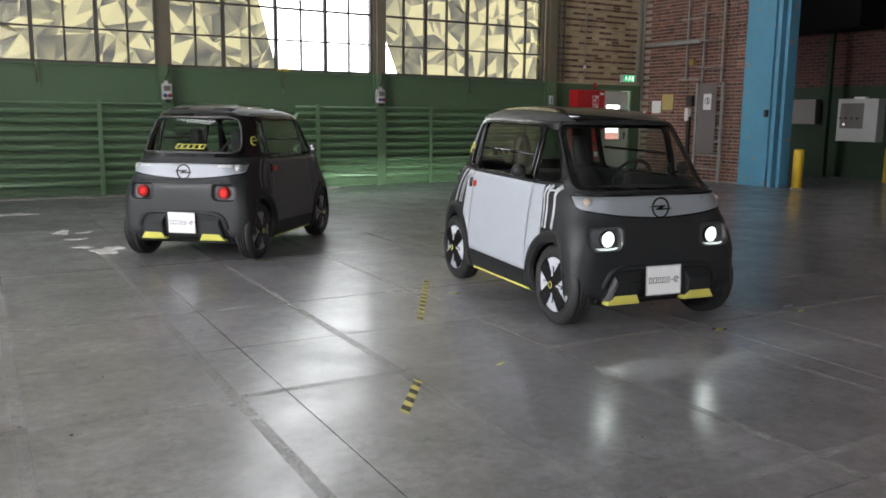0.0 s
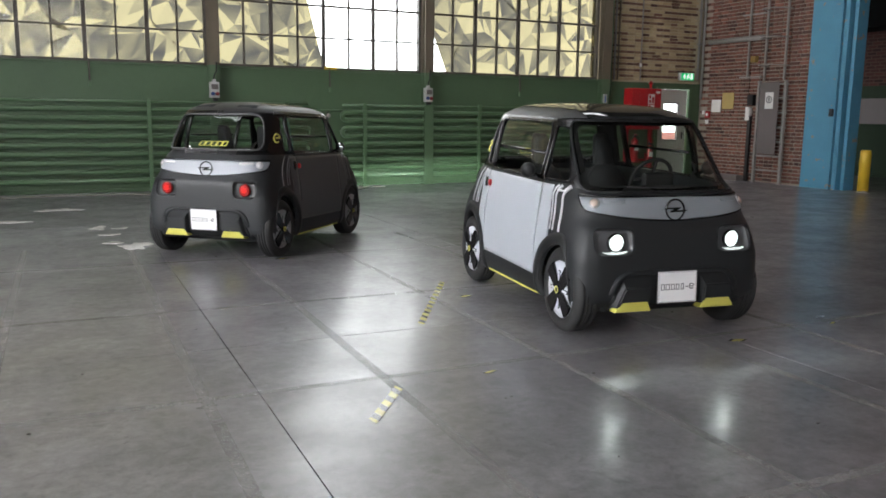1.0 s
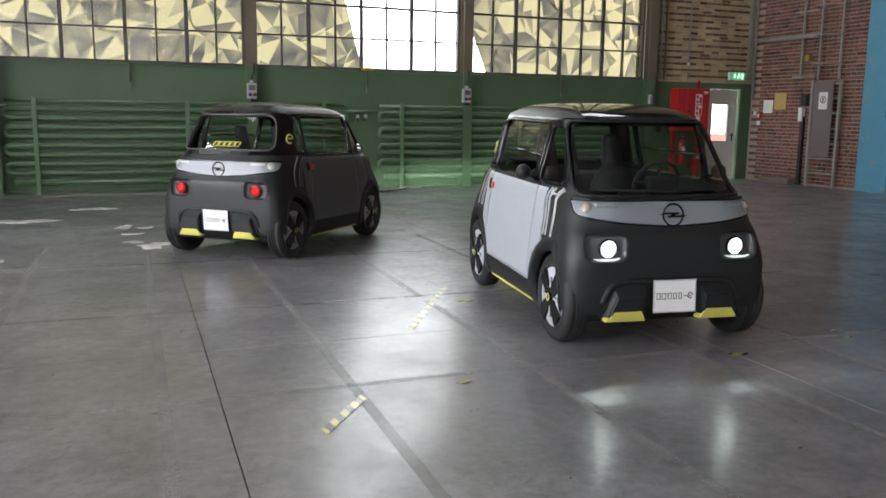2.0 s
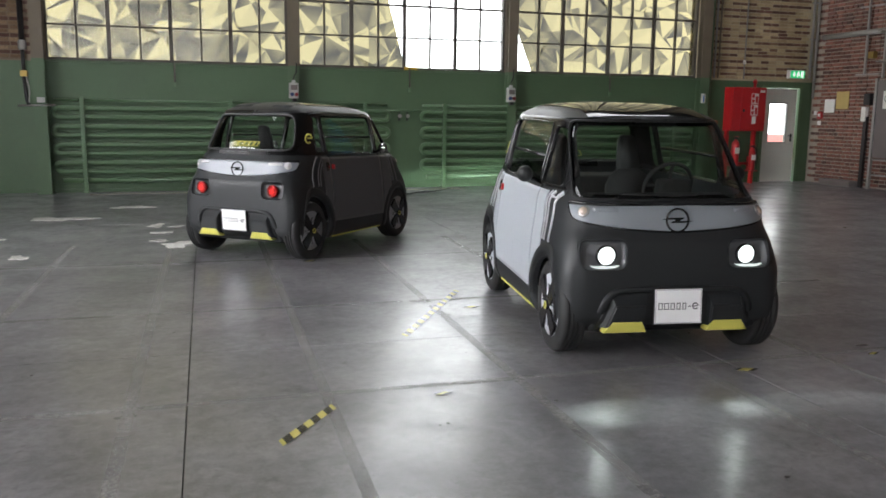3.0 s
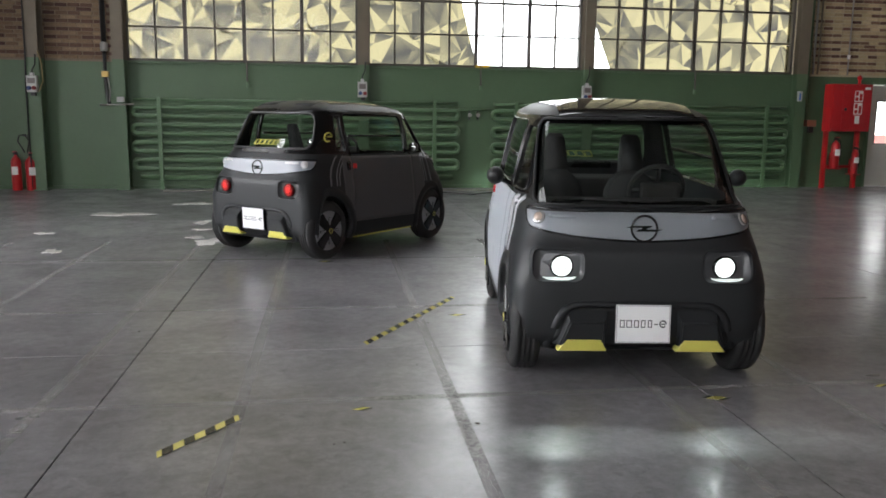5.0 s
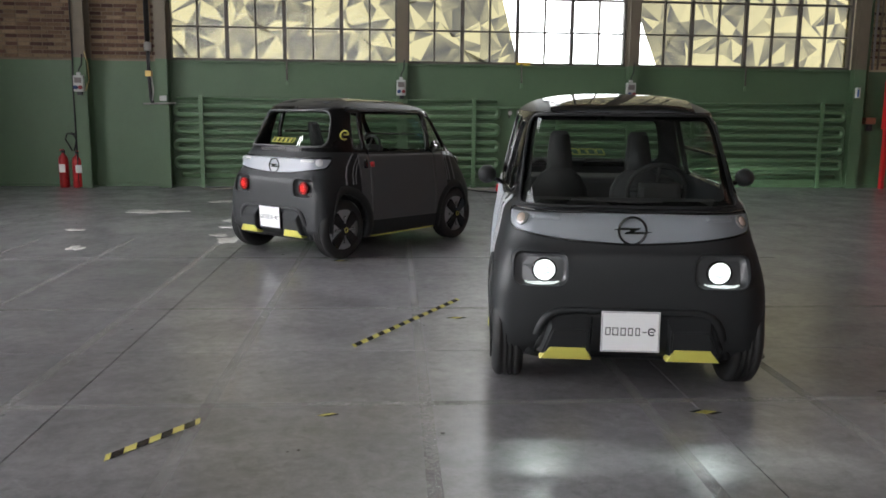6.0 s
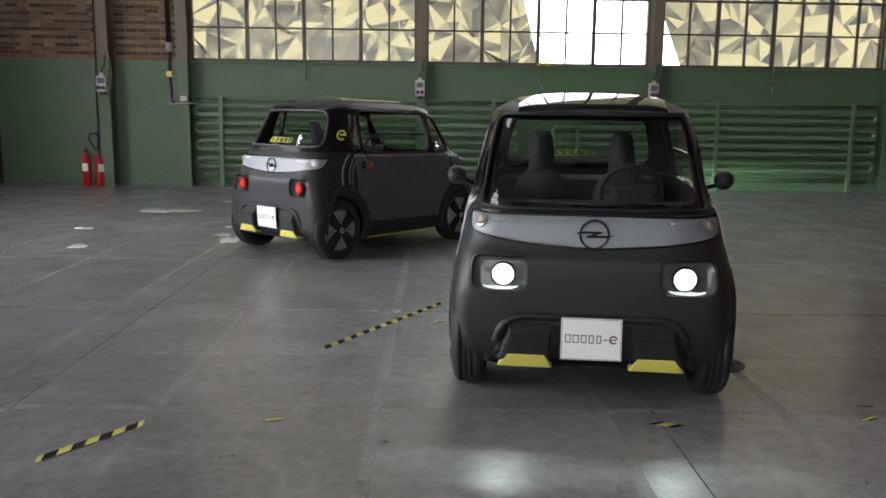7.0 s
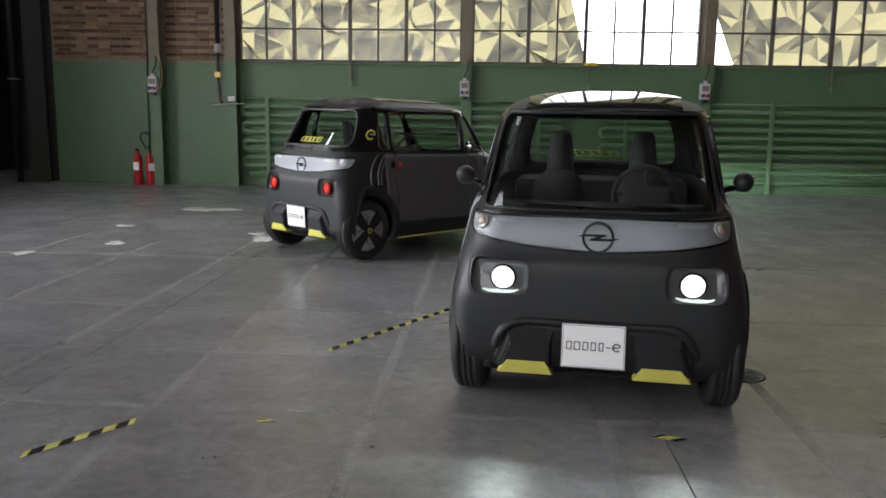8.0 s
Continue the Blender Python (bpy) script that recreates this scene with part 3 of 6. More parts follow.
for x in (3.27, 7.61):
    column(x, 0.2, 15.72, 15.895, "slim steel column between tall windows, green below")
column(-1.02, 0.2, 15.6, 15.895, "green steel column at the window edge, brown above")
column(12.1, 0.22, 15.72, 15.895, "steel column at the last window edge, green below")
column(-2.42, 0.22, 15.58, 15.895, "green steel column with brown upper part")
# Near-black shaft carries the corner's shade in its colour.
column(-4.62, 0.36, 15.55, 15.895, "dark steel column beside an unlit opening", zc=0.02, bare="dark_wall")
t = thing("drain_pipe", "black vertical drain pipe in the dark corner", "pipe", pose(-5.15, 15.8, 0))
part("pipe", tube(bmesh.new(), [(0, 0, 0.0), (0, 0, TOP - 0.1)], 0.06, 12), M["black"], t)
part("clamp", slab(-0.08, 0.08, -0.08, 0.09, 1.9, 1.93), M["ladder"], t)


def radiator(x0, x1, posts, label):
    """Wall radiator of long tubes, joined in pairs by bends, on upright supports."""
    t = thing("tube_radiator", label, "radiator")
    y, r = 15.8, 0.047
    zs = [1.47 - 0.157 * i for i in range(9)]
    for i in range(0, 8, 2):
        za, zb, R = zs[i], zs[i + 1], 0.0778
        pts = [(x0 + R, y, za), (x1 - R, y, za)]
        pts += [(x1 - R + R * math.sin(a), y, (za + zb) / 2 + R * math.cos(a)) for a in np.linspace(0, math.pi, 9)[1:-1]]
        pts += [(x1 - R, y, zb), (x0 + R, y, zb)]
        pts += [(x0 + R - R * math.sin(a), y, (za + zb) / 2 - R * math.cos(a)) for a in np.linspace(0, math.pi, 9)[1:-1]]
        part("heating_tube", tube(bmesh.new(), pts, r, 10, closed=True), M["green_pipe"], t)
    part("heating_tube", tube(bmesh.new(), [(x0 + 0.1, y, zs[8]), (x1 - 0.1, y, zs[8])], r, 10), M["green_pipe"], t)
    part("header_pipe", tube(bmesh.new(), [(x0 + 0.02, y + 0.022, 1.605), (x1 - 0.02, y + 0.022, 1.605)], 0.028, 10), M["green_pipe"], t)
    for x in posts:
        bm = slab(x - 0.035, x + 0.035, y - r - 0.04, y - r - 0.002, 0.03, 1.66, 0.006)
        box(bm, x - 0.05, x + 0.05, y - 0.1, NORTH - 0.001, 0.0, 0.03)
        for z in zs[::2]:
            box(bm, x - 0.012, x + 0.012, y - r - 0.004, NORTH - 0.001, z - 0.058, z - 0.042)
        part("support_post", bm, M["green_pipe"], t)
    return t


radiator(-0.86, 5.07, (-0.39, 2.1, 4.605), "green painted wall radiator of long horizontal tubes")
radiator(5.745, 11.88, (6.19, 8.81, 11.395), "green painted wall radiator of long horizontal tubes")


def valve_group(x):
    t = thing("radiator_valves", "two small grey metal radiator valves on a green pipe", "valve", pose(x, 15.8, 1.5))
    part("feed_pipe", tube(bmesh.new(), [(-0.33, 0.02, 0), (0.42, 0.02, 0)], 0.02), M["green_pipe"], t)
    for dx in (-0.07, 0.09):
        v = part("valve", lathe(bmesh.new(), [(0.012, 0.0), (0.012, -0.07), (0.028, -0.07), (0.028, -0.12), (0.016, -0.13), (0.016, -0.19)], "z", (dx, 0.02, 0), 12), M["iron"], t)
        part("handwheel", lathe(bmesh.new(), [(0.035, -0.012), (0.04, 0), (0.035, 0.012)], "y", (dx, -0.03, -0.1), 14), M["ladder"], v)
    return t


valve_group(5.36)


def socket_box(x, y, z):
    t = thing("socket_box", "grey wall socket unit with red and blue outlets", "socket", pose(x, y, z), "power sockets on the columns")
    part("housing", slab(-0.085, 0.085, -0.06, 0.05, -0.14, 0.14, 0.012), M["box_grey"], t)
    part("lid", slab(-0.06, 0.06, -0.072, -0.06, 0.01, 0.1, 0.004), M["panel_grey"], t)
    part("foot", slab(-0.03, 0.05, -0.05, 0.03, -0.2, -0.14, 0.006), M["black"], t)
    part("gland", slab(-0.03, 0.03, -0.03, 0.03, 0.14, 0.19, 0.006), M["box_grey"], t)
    for dx, m, nm in ((-0.04, M["outlet_blue"], "blue_outlet"), (0.042, M["outlet_red"], "red_outlet")):
        part(nm, lathe(bmesh.new(), [(0.034, -0.061), (0.034, -0.105), (0.024, -0.112)], "y", (dx, 0, -0.07), 14), m, t)
    part("cable", tube(bmesh.new(), [(0, 0, 0.14), (0.0, 0.0, 0.24), (0.05, 0.02, 0.33), (0.06, 0.03, 0.5)], 0.011, 8), M["rubber"], t)
    return t


for x, y in ((3.24, 15.66), (7.55, 15.66), (-2.42, 15.52)):
    socket_box(x, y, 1.84)


def winch_rod(x):
    t = thing("window_rod", "thin dark window opening rod with a hook", "rod", pose(x, 15.84, 0), "window rods")
    part("rod", tube(bmesh.new(), [(0, 0, 2.32), (0, -0.02, 2.0), (0.005, -0.02, 1.95)], 0.016, 8), M["muntin"], t)
    part("handle", slab(-0.022, 0.022, -0.04, 0.0, 1.86, 1.95, 0.005), M["green_pipe"], t)
    return t


for x in (1.16, 5.5, 9.85):
    winch_rod(x)
t = thing("yellow_tag", "small yellow label strip on the window sill", "label", pose(5.53, NORTH - 0.035, 2.305))
part("plate", slab(-0.13, 0.13, -0.012, 0.0, -0.035, 0.035, 0.003), M["yellow"], t)

# pipes at the west window edge
t = thing("service_pipes", "dark vertical service pipes with taps beside the column", "pipe", pose(-1.24, 15.6, 0))
part("riser", tube(bmesh.new(), [(0, 0, TOP - 0.1), (0, 0, 2.5)], 0.045, 12), M["black"], t)
part("coupling", lathe(bmesh.new(), [(0.06, 2.42), (0.065, 2.45), (0.065, 2.55), (0.05, 2.58)], "z", (0, 0, 0), 14), M["ladder"], t)
part("lower_pipe", tube(bmesh.new(), [(0, 0, 2.5), (0, 0, 1.95), (0.02, 0, 1.6), (0.05, -0.02, 1.52)], 0.03, 10), M["black"], t)
part("valve", slab(-0.05, 0.06, -0.07, 0.03, 1.98, 2.08, 0.01), M["brass"], t)
part("hose", tube(bmesh.new(), [(0.04, -0.02, 1.98), (0.075, -0.03, 1.75), (0.05, -0.03, 1.55)], 0.012, 8), M["ladder"], t)
part("branch", tube(bmesh.new(), [(-0.12, 0, 1.5), (0.45, 0, 1.52)], 0.016, 8), M["ladder"], t)
t = thing("junction_box", "small pale junction box on a green column", "junction box", pose(-1.0, 15.57, 1.6))
part("housing", slab(-0.06, 0.06, -0.04, 0.03, -0.045, 0.045, 0.008), M["box_grey"], t)
t = thing("column_conduit", "dark cable conduit running up a steel column", "conduit", pose(-2.52, 15.55, 0))
part("conduit", tube(bmesh.new(), [(-0.02, 0, 0.05), (-0.02, 0, 1.75), (0.0, 0, 2.3), (0.02, 0.01, TOP - 0.1)], 0.014, 8), M["black"], t)
part("yellow_cable", tube(bmesh.new(), [(0.2, 0, 2.4), (0.26, -0.02, 2.2), (0.27, -0.02, 1.9), (0.2, -0.02, 1.72), (0.12, -0.02, 1.7)], 0.009, 8), M["cable_sheath"], t)


def extinguisher(m, h=0.6, r=0.085, hose=True, group=""):
    t = thing("fire_extinguisher", "red fire extinguisher with black valve and hose", "extinguisher", m, group)
    part("cylinder", lathe(bmesh.new(), [(r * 0.9, 0), (r, 0.015), (r, h * 0.8), (r * 0.92, h * 0.86), (r * 0.6, h * 0.93), (0.025, h * 0.96), (0.025, h)], "z", (0, 0, 0), 20), M["red"], t)
    part("valve", slab(-0.03, 0.03, -0.03, 0.03, h, h + 0.05, 0.008), M["black"], t)
    part("lever", slab(-0.015, 0.015, -0.11, 0.03, h + 0.05, h + 0.065, 0.004), M["red"], t)
    part("label", slab(-0.05, 0.05, -r - 0.004, -r * 0.8, h * 0.45, h * 0.68), M["paper"], t)
    if hose:
        part("hose", tube(bmesh.new(), [(0.03, 0, h + 0.02), (0.1, 0, h - 0.02), (r + 0.03, -0.01, h * 0.6), (r + 0.015, -0.01, h * 0.25)], 0.012, 8), M["rubber"], t)
    return t


extinguisher(pose(-2.81, 15.62, 0), 0.62, 0.082, False, "extinguishers at the wall")
extinguisher(pose(-2.57, 15.62, 0, 0, 0, 30), 0.6, 0.088, True, "extinguishers at the wall")
t = thing("extinguisher_hook", "dark looped hose hung on the green wall", "hose", pose(-2.72, 15.8, 0.75))
part("loop", tube(bmesh.new(), [(0.06, -0.03, -0.1), (0.1, -0.02, 0.1), (0.04, -0.02, 0.22), (-0.06, -0.02, 0.2), (-0.09, -0.02, 0.1), (-0.02, -0.02, -0.02), (0.02, -0.03, -0.1)], 0.012, 8), M["rubber"], t)
part("clip", slab(-0.01, 0.05, -0.03, 0.1, 0.19, 0.21), M["black"], t)

# base of the wall: cable and skirting
structure("baseboard", slab(-4.4, 13.7, NORTH - 0.03, NORTH, 0, 0.06, 0.006), M["green"], "low green painted skirting along the wall", "baseboard")
cb = [(x, 15.35 + 0.06 * math.sin(x * 2.1) + 0.04 * math.sin(x * 5.3), 0.012) for x in np.linspace(-0.3, 6.5, 60)]
t = thing("floor_cable", "pale cable lying along the foot of the wall", "cable")
part("cable", tube(bmesh.new(), cb, 0.012, 6), M["concrete"], t)

# red hose cabinet on its stand
t = thing("hose_cabinet", "red fire hose cabinet on red legs with white symbols", "fire cabinet", pose(12.6, 15.4, 0))
part("body", slab(0, 0.86, 0.0, 0.3, 1.16, 2.1, 0.012), M["red"], t)
d = part("door", slab(0.22, 0.84, -0.02, 0.0, 1.19, 2.07, 0.006), M["red"], t)
part("lock", lathe(bmesh.new(), [(0.03, -0.022), (0.03, -0.032), (0.012, -0.036)], "y", (0.28, 0, 1.6), 14), M["black"], d)
for z0, z1 in ((1.75, 1.97), (1.5, 1.73)):
    s = part("sign", slab(0.46, 0.64, -0.026, -0.02, z0, z1), M["paper"], d, "red and white pictogram label")
    for a, b, c, e in ((0.475, 0.535, z0 + 0.12, z1 - 0.015), (0.565, 0.625, z0 + 0.02, z1 - 0.06), (0.475, 0.54, z0 + 0.02, z0 + 0.09)):
        part("symbol", slab(a, b, -0.029, -0.026, c, e), M["red"], s)
part("sign", slab(0.5, 0.6, -0.026, -0.02, 1.32, 1.48), M["paper"], d)
part("sign", slab(0.68, 0.8, -0.026, -0.02, 1.99, 2.04), M["paper"], d)
for x in (0.02, 0.72):
    part("leg", slab(x, x + 0.075, 0.18, 0.26, 0, 1.16, 0.004), M["red"], t)
part("cross_bar", slab(0.095, 0.72, 0.2, 0.24, 0.42, 0.47), M["red"], t)
part("beacon", lathe(bmesh.new(), [(0.03, 2.1), (0.03, 2.2), (0.05, 2.2), (0.05, 2.24), (0.02, 2.28)], "z", (0.66, 0.15, 0), 12), M["red"], t)
extinguisher(pose(12.82, 15.5, 0.42), 0.56, 0.085, True, "extinguishers under the cabinet")
extinguisher(pose(13.27, 15.5, 0.3), 0.5, 0.07, True, "extinguishers under the cabinet")
for ob_x, ob_z in ((12.82, 0.42), (13.27, 0.3)):
    t = thing("extinguisher_bracket", "red steel bracket holding an extinguisher", "bracket", pose(ob_x, 15.5, ob_z))
    part("shelf", slab(-0.1, 0.1, -0.1, 0.12, -0.02, 0.0, 0.003), M["red"], t)
    part("strut", slab(-0.03, 0.03, 0.1, 0.14, -0.02, 0.3, 0.003), M["red"], t)

# fire door with a glazed slot
door = tagged(new("door_1"), "light grey steel door with a tall glass slot", "door", kind="structure")
door.matrix_world = pose(13.8, NORTH + 0.02, 0)
bm = bmesh.new()
for a, b, c, d2 in ((0.03, 0.17, 0.01, 2.1), (0.66, 0.91, 0.01, 2.1), (0.17, 0.66, 0.01, 0.9), (0.17, 0.66, 1.78, 2.1)):
    box(bm, a, b, 0, 0.05, c, d2)
part("door_leaf", bm, M["door_grey"], door)
bm = bmesh.new()
for a, b, c, d2 in ((0.155, 0.185, 0.885, 1.795), (0.645, 0.675, 0.885, 1.795), (0.185, 0.645, 0.885, 0.915), (0.185, 0.645, 1.765, 1.795)):
    box(bm, a, b, -0.008, 0.058, c, d2)
part("glazing_frame", bm, M["box_grey"], door)
o = part("pane", slab(0.17, 0.66, 0.02, 0.026, 0.9, 1.78), M["pane"], door)
o.visible_shadow = False
hd = part("door_handle", slab(0.79, 0.83, -0.012, 0.0, 0.92, 1.1, 0.003), M["black"], door)
part("lever", tube(bmesh.new(), [(0.81, 0, 1.05), (0.81, -0.05, 1.05), (0.7, -0.05, 1.05)], 0.011, 8), M["black"], hd)
bm = bmesh.new()
for a, b, c, d2 in ((13.74, 13.8, 0, 2.17), (14.74, 14.8, 0, 2.17), (13.8, 14.74, 2.12, 2.17)):
    box(bm, a, b, NORTH - 0.035, NORTH + 0.1, c, d2)
structure("trim_door", bm, M["green_pipe"], "green painted steel door frame", "trim")

# lit exit sign
t = thing("exit_sign", "green illuminated emergency exit sign on an arm", "exit sign", pose(14.47, 15.7, 2.42))
part("housing", slab(-0.2, 0.2, -0.03, 0.03, -0.09, 0.09, 0.006), M["white"], t)
f = part("face", slab(-0.19, 0.19, -0.036, -0.03, -0.08, 0.08), M["exit_green"], t)
part("symbol", slab(0.085, 0.15, -0.039, -0.036, -0.065, 0.065), M["exit_white"], f)
part("symbol", prism(bmesh.new(), [(-0.03, -0.06), (0.0, -0.06), (0.02, -0.01), (0.05, -0.04), (0.065, -0.03), (0.03, 0.03), (0.045, 0.065), (0.01, 0.065), (-0.02, 0.02)], -0.039, -0.036, "y"), M["exit_white"], f)
part("symbol", prism(bmesh.new(), [(-0.08, 0.055), (-0.08, 0.0), (-0.055, 0.0), (-0.1, -0.055), (-0.145, 0.0), (-0.12, 0.0), (-0.12, 0.055)], -0.039, -0.036, "y"), M["exit_white"], f)
part("end_cap", slab(-0.25, -0.2, -0.03, 0.03, -0.09, 0.09, 0.004), M["white"], t)
part("arm", tube(bmesh.new(), [(-0.1, 0, 0.09), (-0.1, 0.0, 0.13), (-0.1, 0.2, 0.13)], 0.01, 8), M["black"], t)
t = thing("corner_pipes", "grey vertical pipes in the brick corner", "pipe", pose(15.02, 15.78, 0))
for dx, dy, z0 in ((0, 0, 1.9), (-0.09, 0.05, 2.35)):
    part("pipe", tube(bmesh.new(), [(dx, dy, z0), (dx, dy, TOP - 0.1)], 0.03, 10), M["ladder"], t)
for z in (2.6, 3.2, 4.0):
    part("clamp", slab(-0.13, 0.07, 0.0, 0.09, z, z + 0.03), M["ladder"], t)
t = thing("wall_conduit", "thin conduit with a fitting on the tan brick", "conduit", pose(13.2, NORTH - 0.02, 0))
part("conduit", tube(bmesh.new(), [(0, 0, 2.3), (0, 0, TOP - 0.1)], 0.014, 8), M["ladder"], t)
part("fitting", lathe(bmesh.new(), [(0.03, 2.62), (0.03, 2.7)], "z", (0, 0, 0), 10), M["white"], t)
t = thing("edge_pipes", "grey pipes beside the last tall window", "pipe", pose(12.3, NORTH - 0.06, 0))
for dx, z0 in ((0.0, 1.4), (0.1, 2.3), (0.2, 2.3)):
    part("pipe", tube(bmesh.new(), [(dx, 0, z0), (dx, 0, TOP - 0.1)], 0.03 - dx * 0.06, 10), (M["green_pipe"], M["ladder"], M["steel"])[int(dx * 10)], t)
t = thing("pipe_tag", "small grey plate with a blue strip on a green pipe", "label", pose(12.05, 15.66, 1.85))
pl = part("plate", slab(-0.035, 0.035, -0.015, 0.06, -0.1, 0.1, 0.004), M["box_grey"], t)
part("blue_strip", slab(-0.03, 0.0, -0.018, -0.0155, -0.08, 0.06), M["sign_blue"], pl)
t = thing("thermostat_box", "small brown control box with a cable", "control box", pose(12.42, 15.82, 1.3))
part("housing", slab(-0.1, 0.1, -0.06, 0.08, -0.05, 0.08, 0.008), mat("rusty_cover", (0.22, 0.085, 0.045), 0.7, var=0.25, scale=12), t)
part("knob", slab(-0.05, 0.05, -0.05, 0.02, -0.18, -0.05, 0.01), M["black"], t)

# ---- east wall things ----
X = EAST
def flat(name, label, cat, y0, y1, z0, z1, m, th=0.012):
    t = thing(name, label, cat, pose(X, 0, 0))
    part("sheet", slab(-th, 0.0, y0, y1, z0, z1, 0.002), m, t)
    return t


flat("paper_notice", "white paper notice on red brick", "notice", 15.16, 15.46, 1.58, 1.88, M["paper"])
flat("yellow_notice", "yellowed notice sheet on red brick", "notice", 14.76, 15.12, 1.66, 2.04, M["yellow_paper"])
t = flat("call_point", "red alarm call point with white label", "alarm", 15.5, 15.62, 1.45, 1.6, M["red"], 0.05)
part("button", slab(-0.056, -0.05, 15.53, 15.59, 1.49, 1.56), M["white"], t)
flat("small_switch", "small white switch on brick", "switch", 15.66, 15.74, 1.53, 1.62, M["white"], 0.04)
flat("small_plate", "small white plate on brick", "label", 15.54, 15.64, 1.3, 1.4, M["paper"])
t = thing("door_phone", "grey wall handset on a dark post", "intercom", pose(X - 0.06, 14.2, 0))
part("post", slab(-0.03, 0.03, -0.06, 0.03, 0, 1.5, 0.004), M["black"], t)
part("handset", slab(-0.06, 0.05, -0.03, 0.08, 1.4, 1.7, 0.015), M["white"], t)
part("display", slab(-0.05, 0.05, -0.12, 0.05, 1.74, 1.98, 0.01), M["black"], t)
t = thing("floor_duct", "low dark metal box on the floor by the wall", "box", pose(X - 0.12, 14.75, 0))
part("body", slab(-0.12, 0.12, -0.45, 0.45, 0, 0.13, 0.01), M["panel_grey"], t)
t = thing("wall_pipe", "thick pale pipe running along the brick wall", "pipe", pose(X - 0.06, 0, 0))
part("pipe", tube(bmesh.new(), [(0, 15.6, 3.24), (0, 13.95, 3.24)], 0.055, 12), M["ladder"], t)
t = thing("wall_ladder", "grey steel access ladder with locked cover sheet", "ladder", pose(X - 0.16, 0, 0))
for y in (13.13, 13.87):
    part("stile", slab(-0.03, 0.03, y - 0.028, y + 0.028, 0, 2.28, 0.004), M["ladder"], t)
for z in (0.3, 0.62, 0.94, 1.26, 1.58, 1.9, 2.2):
    part("rung", tube(bmesh.new(), [(0, 13.07, z), (0, 13.87, z)], 0.018, 8), M["ladder"], t)
c = part("cover_sheet", slab(-0.04, -0.03, 13.27, 13.8, 0.66, 2.24, 0.003), M["panel_grey"], t, "grey-brown sheet locked over the rungs")
part("warning_sign", slab(-0.046, -0.04, 13.41, 13.64, 1.66, 2.02, 0.002), M["paper"], c)
part("symbol", tube(bmesh.new(), [(-0.046, 13.525 + 0.07 * math.cos(a), 1.86 + 0.07 * math.sin(a)) for a in np.arange(20) * math.pi / 10], 0.009, 6, closed=True), M["black"], c)
part("symbol", slab(-0.049, -0.046, 13.51, 13.54, 1.815, 1.905), M["black"], c)
for y in (13.2, 13.75):
    part("upper_stile", slab(-0.02, 0.02, y - 0.02, y + 0.02, 2.28, TOP - 0.3), M["ladder"], t)
for z in np.arange(2.6, 6.8, 0.6):
    part("cage_hoop", tube(bmesh.new(), [(0.12, 13.2, z), (-0.05, 13.2, z), (-0.3, 13.3, z), (-0.38, 13.48, z), (-0.3, 13.66, z), (-0.05, 13.75, z), (0.12, 13.75, z)], 0.012, 8), M["ladder"], t)
t = thing("wall_frame", "thin grey steel frame fixed to the brick", "frame", pose(X - 0.08, 0, 0))
part("upright", slab(-0.02, 0.02, 14.3, 14.34, 2.35, 5.2), M["ladder"], t)
for z in (2.36, 3.75):
    part("bar", slab(-0.02, 0.02, 13.9, 14.55, z, z + 0.035), M["ladder"], t)
part("bracket", slab(-0.03, 0.08, 14.1, 14.24, 2.7, 2.84, 0.01), M["brass"], t)

# blue gate post and track
t = thing("gate_post", "blue painted sliding gate edge with worn patches", "gate", pose(X, 0, 0))
part("leaf", slab(-0.06, 0.06, 12.02, 12.66, 0.0, 5.6, 0.006), M["blue"], t)
part("edge_channel", slab(-0.1, 0.02, 11.9, 12.0, 0.0, 5.6, 0.004), M["blue"], t)
part("channel_flange", slab(-0.08, 0.1, 11.76, 11.86, 0.0, 5.6, 0.004), M["blue"], t)
part("guide_rail", slab(0.0, 0.3, 11.62, 11.7, 0.0, 5.6, 0.004), M["blue"], t)
part("latch", slab(-0.17, -0.1, 11.92, 11.99, 1.5, 1.66, 0.01), M["black"], t)
def bollard(x, y):
    t = thing("bollard", "yellow steel bollard beside the gate opening", "bollard", pose(x, y, 0), "bollards at the gate")
    part("post", lathe(bmesh.new(), [(0.105, 0), (0.105, 0.78), (0.098, 0.83), (0.07, 0.845)], "z", (0, 0, 0), 24), M["yellow"], t)
    part("base_collar", lathe(bmesh.new(), [(0.14, 0), (0.14, 0.02), (0.105, 0.03)], "z", (0, 0, 0), 24), M["concrete"], t)
    return t


bollard(15.14, 11.2)
bollard(18.45, 11.2)

# side hall things
t = thing("switch_cabinet", "pale grey electric cabinet with a control panel", "electric cabinet", pose(19.5, 12.6, 1.45))
part("body", slab(-0.3, 0.0, -0.56, 0.5, -0.52, 0.53, 0.01), M["box_grey"], t)
d = part("control_panel", slab(-0.31, -0.3, -0.2, 0.42, -0.2, 0.42, 0.004), M["panel_grey"], t)
for y in (-0.05, 0.1, 0.25, 0.4):
    part("button", lathe(bmesh.new(), [(0.03, -0.31), (0.03, -0.33)], "x", (0, y, 0.05), 10), M["black"], d)
part("indicator", lathe(bmesh.new(), [(0.025, -0.31), (0.025, -0.33)], "x", (0, 0.3, -0.1), 10), glow("indicator_lamp", (1, 0.95, 0.8), 2.0), d)
part("roof_lamp", slab(-0.2, -0.05, -0.15, 0.15, 0.53, 0.58, 0.006), M["white"], t)
